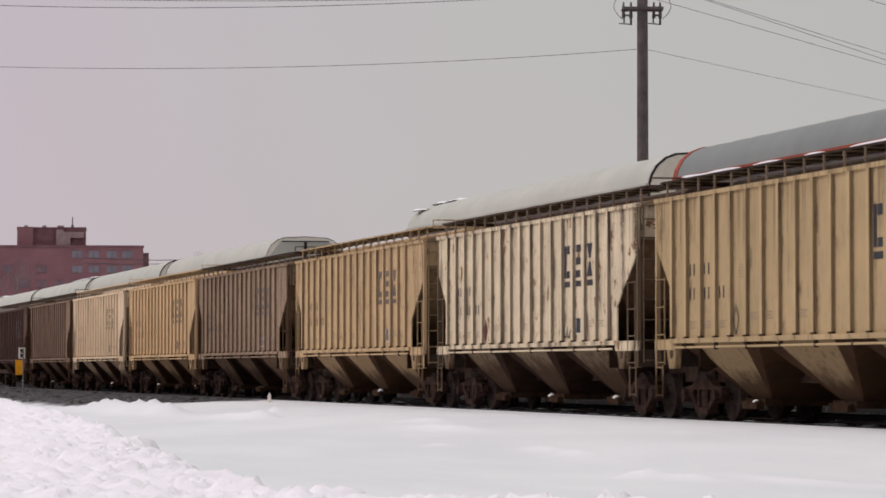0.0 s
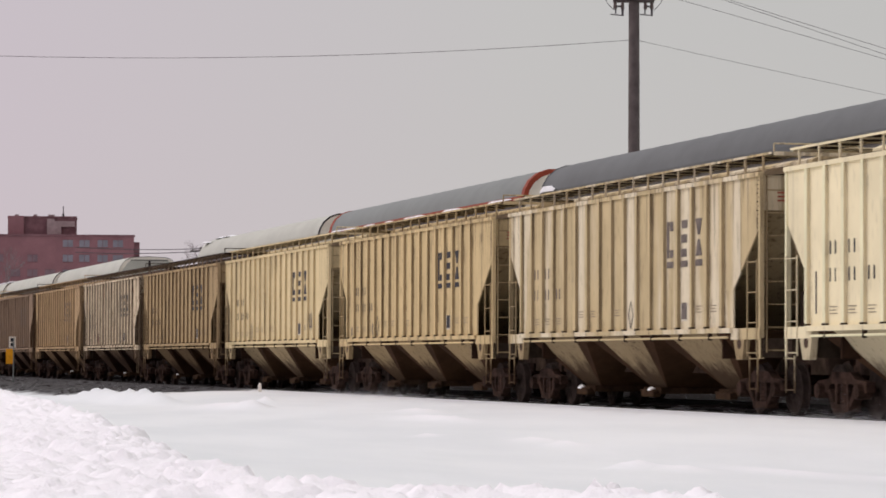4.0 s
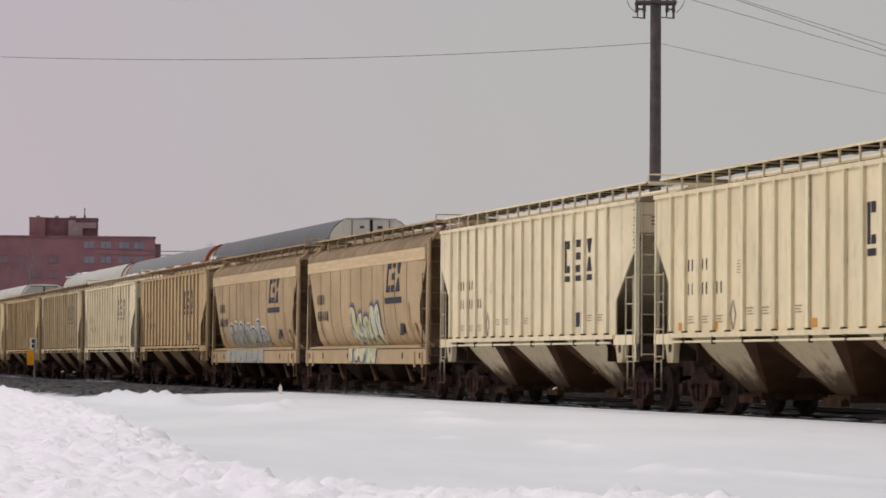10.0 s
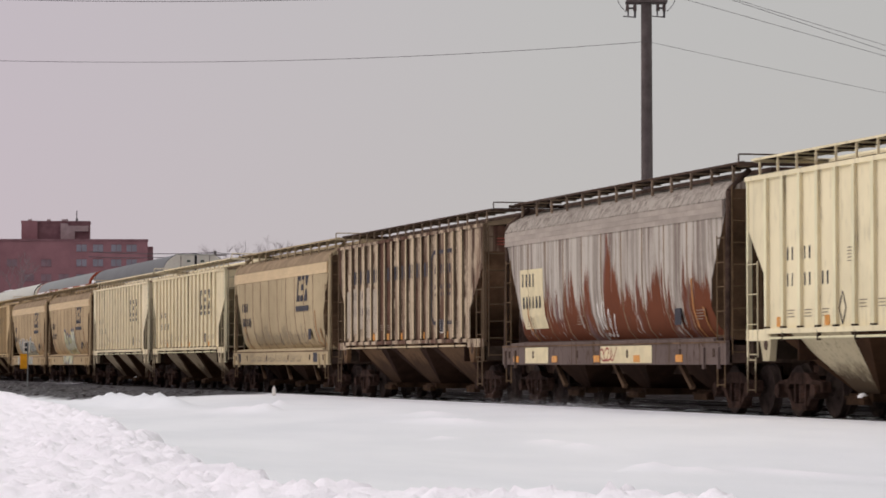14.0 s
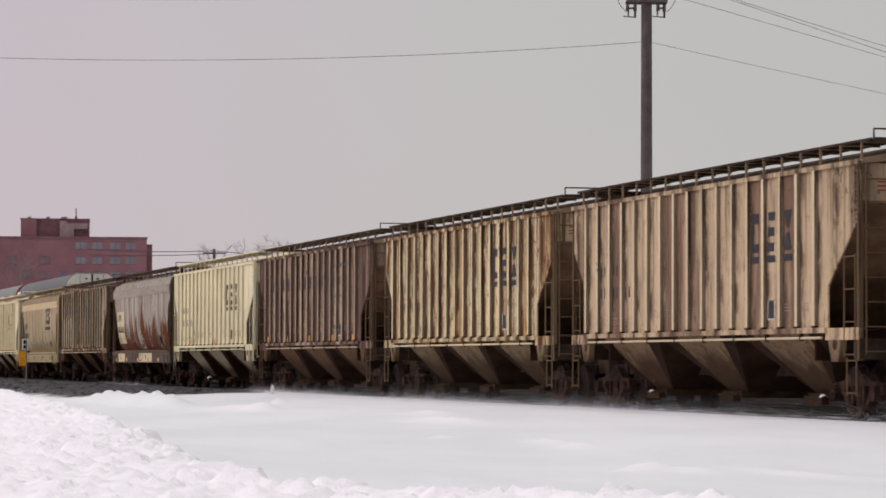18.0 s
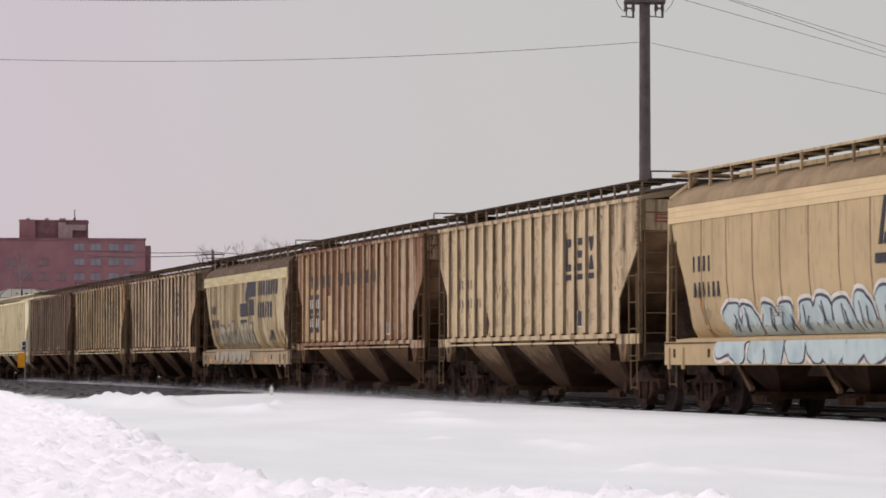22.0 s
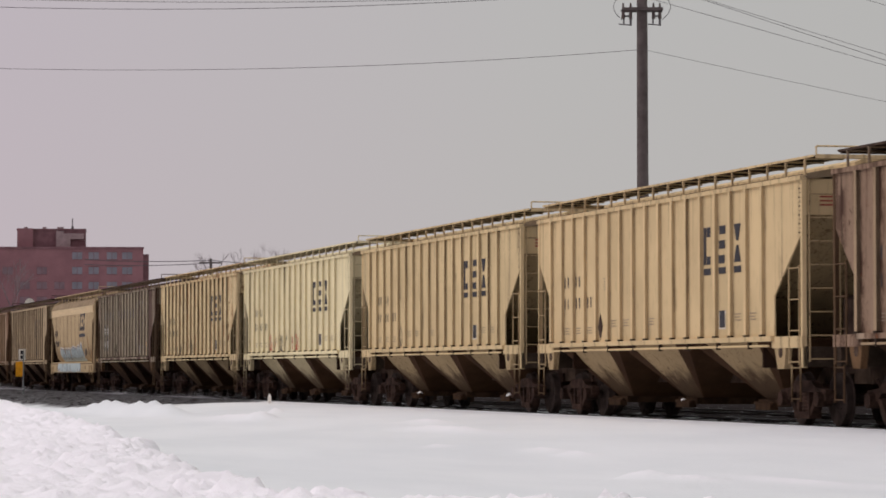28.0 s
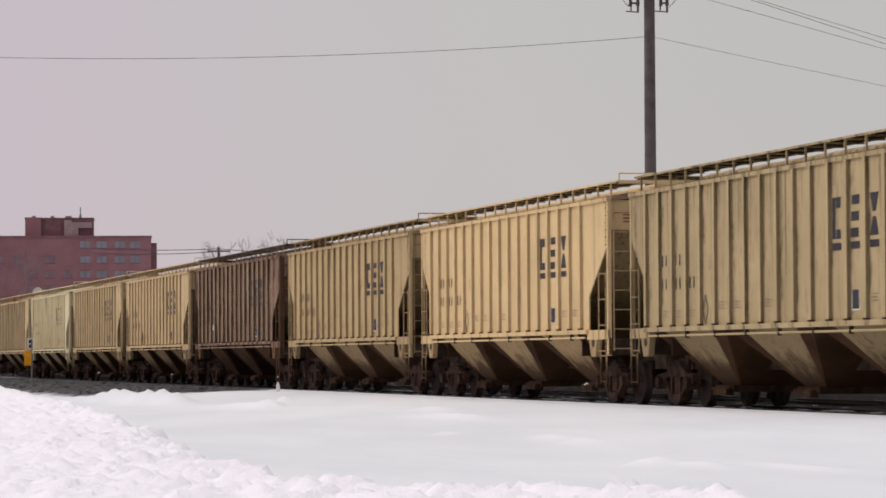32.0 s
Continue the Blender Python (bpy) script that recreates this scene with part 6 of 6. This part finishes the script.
def utility_pole():
    base = at_view(1139, 700, POLE_D)
    x, y = base.x, base.y
    t = thing("utility_pole", "dark weathered timber utility pole with crossarms and insulators", "utility pole", at=(x, y, 0))
    part("pole", Shape().tube((0, 0, -0.2), (0, 0, 15.2), 0.222, 14, 0.182).mesh("pole", True), M_POLE, t)
    a = radians(13.88)
    rt = Vector((math.sin(a), math.cos(a), 0))
    zc = at_view(1139, 18, POLE_D).z
    for off, dz in ((0.22, 0.0), (-0.22, 0.02)):
        s = Shape()
        c = Vector((-math.cos(a) * off, math.sin(a) * off, zc + dz))
        for u0, u1 in ((-0.72, 0.72),):
            p, q = c + rt * u0, c + rt * u1
            up = Vector((0, 0, 0.10))
            d = Vector((-math.cos(a), math.sin(a), 0)) * 0.06
            s.add([p - d, p + d, p + d + up, p - d + up, q - d, q + d, q + d + up, q - d + up], [(0, 1, 2, 3), (4, 7, 6, 5), (0, 4, 5, 1), (1, 5, 6, 2), (2, 6, 7, 3), (3, 7, 4, 0)])
        part("crossarm", s.mesh("crossarm"), M_POLE, t)
    for u in (-0.66, -0.40, 0.40, 0.62):
        c = rt * u + Vector((0, 0, zc))
        s = Shape().tube(c + Vector((0, 0, -0.26)), c + Vector((0, 0, -0.02)), 0.07, 8, 0.055)
        part("insulator", s.mesh("insulator"), M_PORC, t)
        s = Shape().tube(c + Vector((0, 0, 0.10)), c + Vector((0, 0, 0.30)), 0.05, 8, 0.03)
        part("insulator", s.mesh("insulator"), M_PORC, t)
    for sg in (-1, 1):
        pts = [rt * (sg * (0.55 + 0.45 * math.sin(k * 0.35))) + Vector((0, 0, zc + 0.75 - k * 0.13)) for k in range(9)]
        part("jumper_wire", bent_tube(pts, 0.012).mesh("jumper_wire"), M_WIRE, t)
    for u in (-0.52, 0.50):
        c = rt * u + Vector((0, 0, zc - 0.16))
        part("fuse_cutout", Shape().tube(c - rt * 0.14, c + rt * 0.14, 0.035, 6).tube(c + rt * 0.12 + Vector((0, 0, -0.30)), c + rt * 0.12, 0.045, 6).tube(c - rt * 0.12 + Vector((0, 0, -0.26)), c - rt * 0.12, 0.03, 6).tube(c - rt * 0.3 + Vector((0, 0, -0.28)), c + rt * 0.16 + Vector((0, 0, -0.32)), 0.022, 6).mesh("fuse_cutout"), M_WIRE, t)


utility_pole()


def wire(label, pts, r):
    """A hanging cable, one tube bent through the points."""
    me = bent_tube(pts, r).mesh("cable")
    me.materials[0] = M_WIRE
    tagged(new("overhead_cable", me), label, "cable", "overhead cables")


def sag(x0, y0, x1, y1, depth, d0=POLE_D, d1=POLE_D, n=40):
    out = []
    for i in range(n + 1):
        k = i / n
        out.append(at_view(x0 + (x1 - x0) * k, y0 + (y1 - y0) * k + depth * 4 * k * (1 - k), d0 + (d1 - d0) * k))
    return out


wire("thin dark overhead cable sagging towards a timber pole", sag(-625, 88, 1139, 88, 35), 0.009)
wire("thin dark overhead cable leaving a timber pole", sag(1139, 88, 2300, 330, 4, POLE_D, 140), 0.007)
wire("thin overhead power line high above the train", sag(-700, -32, 1085, -14, 38), 0.011)
wire("thin overhead power line high above the train", sag(-700, -40, 1190, -16, 30), 0.010)
wire("thin overhead power line running from the crossarm", sag(1080, -22, 2300, 330, -2, POLE_D, 150), 0.009)
wire("thin overhead power line running from the crossarm", sag(1139, -35, 2300, 357, -2, POLE_D, 150), 0.010)
wire("thin overhead power line running from the crossarm", sag(1195, -18, 2300, 312, 5, POLE_D, 150), 0.009)
wire("thin overhead power line running from the crossarm", sag(1400, -40, 2300, 230, 0, POLE_D, 150), 0.009)


def marker_post():
    b = at_view(41, 697, 150)
    t = thing("marker_post", "yellow trackside sign on a thin grey post", "sign", at=(b.x, b.y, b.z - 0.1))
    part("post", Shape().tube((0, 0, 0), (0, 0, 2.2), 0.035, 8).mesh("post"), M_GALV, t)
    part("plate", Shape().box(-0.02, 0.0, -0.36, 0.02, 0.95, 1.66).box(0.0, 0.02, -0.34, 0.0, 1.0, 1.6).mesh("plate"), M_YELLOW, t, "yellow sign plate")
    part("upper_plate", Shape().box(-0.02, 0.0, -0.22, 0.10, 1.72, 2.25).mesh("upper_plate"), M_RACKEND, t, "small pale number plate")
    part("number_mark", Shape().box(0.0, 0.006, -0.14, 0.02, 1.78, 1.95).box(0.0, 0.006, -0.14, 0.02, 2.0, 2.18).mesh("number_bars"), M_NAVY, t)


marker_post()


def stake():
    b = at_view(477, 714, 93)
    t = thing("survey_stake", "small white stake standing in the snow", "stake", at=(b.x, b.y, b.z - 0.05))
    s = Shape().loft([[(-0.05, -0.05, 0), (0.05, -0.05, 0), (0.05, 0.05, 0), (-0.05, 0.05, 0)], [(-0.045, -0.045, 0.24), (0.045, -0.045, 0.24), (0.045, 0.045, 0.24), (-0.045, 0.045, 0.24)], [(-0.01, -0.01, 0.34), (0.01, -0.01, 0.34), (0.01, 0.01, 0.34), (-0.01, 0.01, 0.34)]], close=True)
    part("peg", s.mesh("peg"), M_WHITE, t)


stake()

# ---------------------------------------------------------------- far buildings and trees
BLD_D = 566.0


def apartment_block():
    k = BLD_D / 5600
    a = radians(13.88 - 5.3)
    org = at_view(263, 658, BLD_D)
    t = thing("apartment_building", "large red-brown brick apartment block with flat roof", "building", at=(org.x, org.y, 0))
    t.rotation_euler = (0, 0, math.pi / 2 - a)

    # local x runs along the front, y goes back
    def blk(name, px0, px1, ytop, y0, y1, mat, label=""):
        z = (658 - ytop) * k + 0.95
        return part(name, Shape().box((px0 - 263) * k, (px1 - 263) * k, y0, y1, -1, z).mesh(name), mat, t, label)
    wall = blk("front_wall", -60, 253, 438, 0, 16, M_BRICK)
    blk("side_wing", 253.2, 263, 449, 2.5, 16, M_BRICK2)
    part("parapet", Shape().box((-60 - 263) * k, (253 - 263) * k + 0.15, -0.15, 0.3, (658 - 441) * k + 0.95, (658 - 437) * k + 0.95).mesh("parapet"), M_BRICK2, t)
    blk("penthouse", 30, 150, 404, 4, 12, M_BRICK2)
    blk("penthouse_block", 30, 58, 403, 3.2, 4, M_BRICK)
    part("penthouse_cornice", Shape().box((29 - 263) * k, (151 - 263) * k, 3.85, 12.1, (658 - 406) * k + 0.95, (658 - 403.2) * k + 0.95).mesh("penthouse_cornice"), M_BRICK2, t)
    part("rooftop_unit", Shape().box((99 - 263) * k, (124 - 263) * k, 3.0, 3.9, (658 - 436) * k + 0.95, (658 - 414) * k + 0.95).box((104 - 263) * k, (148 - 263) * k, 3.3, 3.95, (658 - 422) * k + 0.95, (658 - 412) * k + 0.95).box((99 - 263) * k, (112 - 263) * k, 3.1, 3.95, (658 - 414) * k + 0.95, (658 - 408) * k + 0.95).mesh("rooftop_unit"), M_CONC, t, "pale rooftop unit")
    part("antenna", Shape().tube(((127 - 263) * k, 6, (658 - 404) * k), ((127 - 263) * k, 6, (658 - 384) * k + 0.95), 0.10, 6).box((125 - 263) * k, (129 - 263) * k, 5.8, 6.2, (658 - 404) * k + 0.95, (658 - 398) * k + 0.95).mesh("antenna"), M_WIRE, t)
    for px in (44, 77, 103, 108):
        part("roof_vent", Shape().tube(((px - 263) * k, 7, (658 - 404) * k), ((px - 263) * k, 7, (658 - 399) * k + 0.95), 0.35, 8).mesh("roof_vent"), M_CONC, t)
    glass = Shape().box(0, 1.8, -0.06, 0.02, 0, 1.25).mesh("window")
    frm = Shape().box(-0.08, 1.88, -0.10, -0.02, -0.12, 0).box(-0.08, 1.88, -0.10, -0.02, 1.25, 1.33).box(0.86, 0.94, -0.10, -0.02, 0, 1.25).mesh("window_frame")
    rnd = random.Random(4)
    for row in range(7):
        z = (658 - 459 - 26.3 * row) * k + 0.95
        if z < 1:
            break
        for px in (-54, -24, 6, 36, 66, 97, 128, 157, 189, 216):
            if px < 110 and rnd.random() < 0.45:
                continue
            w = part("window", glass, M_GLASS if px > 110 else M_GLASSDIM, t, at=((px - 263) * k, 0, z))
            part("window_frame", frm, M_BRICK2, w)


apartment_block()


def dish():
    b = at_view(52, 540, 380)
    t = thing("satellite_dish", "pale round dish on a post before the building", "dish", at=(b.x, b.y, 0))
    part("post", Shape().tube((0, 0, 0), (0, 0, b.z), 0.15, 8).mesh("post"), M_CONC, t)
    rings = [[(0.25 * (r / 0.55) ** 2 * 0.6 + 0.3, r * math.cos(q * 0.5236), b.z + 0.3 + r * math.sin(q * 0.5236)) for q in range(12)] for r in (0.05, 0.3, 0.6)]
    part("reflector", Shape().loft(rings, close=True).mesh("reflector", True), M_RACKEND, t)


dish()


def bare_tree(px, top, dist, seed, spread=1.0, last=3):
    rnd = random.Random(seed)
    b = at_view(px, 665, dist)
    h = at_view(px, top, dist).z
    t = thing("bare_tree", "leafless grey winter tree on the horizon", "tree", "far trees", at=(b.x, b.y, 0))
    trunk, twigs = Shape(), Shape()
    trunk.tube((0, 0, 0), (0, 0, h * 0.45), 0.32, 8, 0.22)

    def grow(p, d, ln, r, lev):
        q = p + d * ln
        (trunk if lev < 2 else twigs).tube(p, q, r, 5, r * 0.65)
        if lev == last:
            return
        for i in range(3 if lev < 4 else 2):
            v = Vector((rnd.gauss(0, 0.55) * spread, rnd.gauss(0, 0.55) * spread, rnd.gauss(0.25, 0.3)))
            grow(q, (d + v).normalized(), ln * rnd.uniform(0.62, 0.82), r * 0.62, lev + 1)
    for i in range(4):
        grow(Vector((0, 0, h * (0.36 + 0.03 * i))), Vector((rnd.gauss(0, 0.6), rnd.gauss(0, 0.6), 1)).normalized(), h * 0.18, 0.09, 0)
    part("trunk", trunk.mesh("trunk"), M_BARK, t)
    part("crown", twigs.mesh("crown"), M_BARK, t)


bare_tree(428, 424, 420, 4, 0.9, 4)
bare_tree(496, 430, 420, 9, 0.9, 4)
bare_tree(402, 446, 430, 12)
bare_tree(18, 420, 520, 5)
bare_tree(560, 446, 460, 15)


def far_pole():
    b = at_view(373, 600, 330)
    t = thing("utility_pole", "distant thin utility pole with crossarm", "utility pole", at=(b.x, b.y, 0))
    z = at_view(373, 457, 330).z
    part("pole", Shape().tube((0, 0, -0.3), (0, 0, z), 0.15, 8).mesh("pole"), M_POLE, t)
    part("crossarm", Shape().box(-0.1, 0.1, -1.2, 1.2, z - 0.5, z - 0.35).mesh("crossarm"), M_POLE, t)


far_pole()
wire("distant thin overhead cable beside the brick building", sag(150, 458, 373, 460, 3, 330, 330, 12), 0.04)
wire("distant thin overhead cable beside the brick building", sag(150, 467, 373, 465, 3, 330, 330, 12), 0.04)
wire("distant thin overhead cable beyond the train", sag(373, 460, 620, 470, 4, 330, 330, 12), 0.04)

# ---------------------------------------------------------------- what moves


def gone(t):
    """How far the long train has rolled, with 0 at 16 s: it gains a little speed."""
    k = (t - 16) / 16
    return 261.24 * k + 1.71 * k * k + 0.11 * k ** 3


def gone_far(t):
    return 9.5 * t - 0.004 * t * t


def motions():
    ts = [0, 2, 4, 6, 8, 10, 12, 14, 16, 18, 20, 22, 24, 26, 28, 30, 32]
    lefts = {}
    for car, left in TRAIN:
        lefts[car] = left
        walk(car, [(t, pose(left - gone(t), MID, 0)) for t in ts])
    for car, left in RACKS:
        walk(car, [(t, pose(left - gone_far(t), FAR, 0)) for t in ts])
    for ob, left in PUFFS:
        walk(ob, [(t, pose(left - gone(t), 18.55, 0)) for t in ts])
    # wheels turn while their car rolls past the camera
    for w, car, x in WHEELS:
        if car not in lefts:
            continue
        rows, t = [], 0.0
        while t <= 32.001:
            if -86 < lefts[car] + x - gone(t) < -38:
                rows.append((t, pose(*w.location, 0, math.degrees(-gone(t) / 0.455), 0)))
            t += 1 / 30
        if not rows:
            continue
        if rows[0][0] > 0:
            rows.insert(0, (0.0, rows[0][1]))
        if rows[-1][0] < 31.99:
            rows.append((32.0, rows[-1][1]))
        walk(w, rows)


motions()
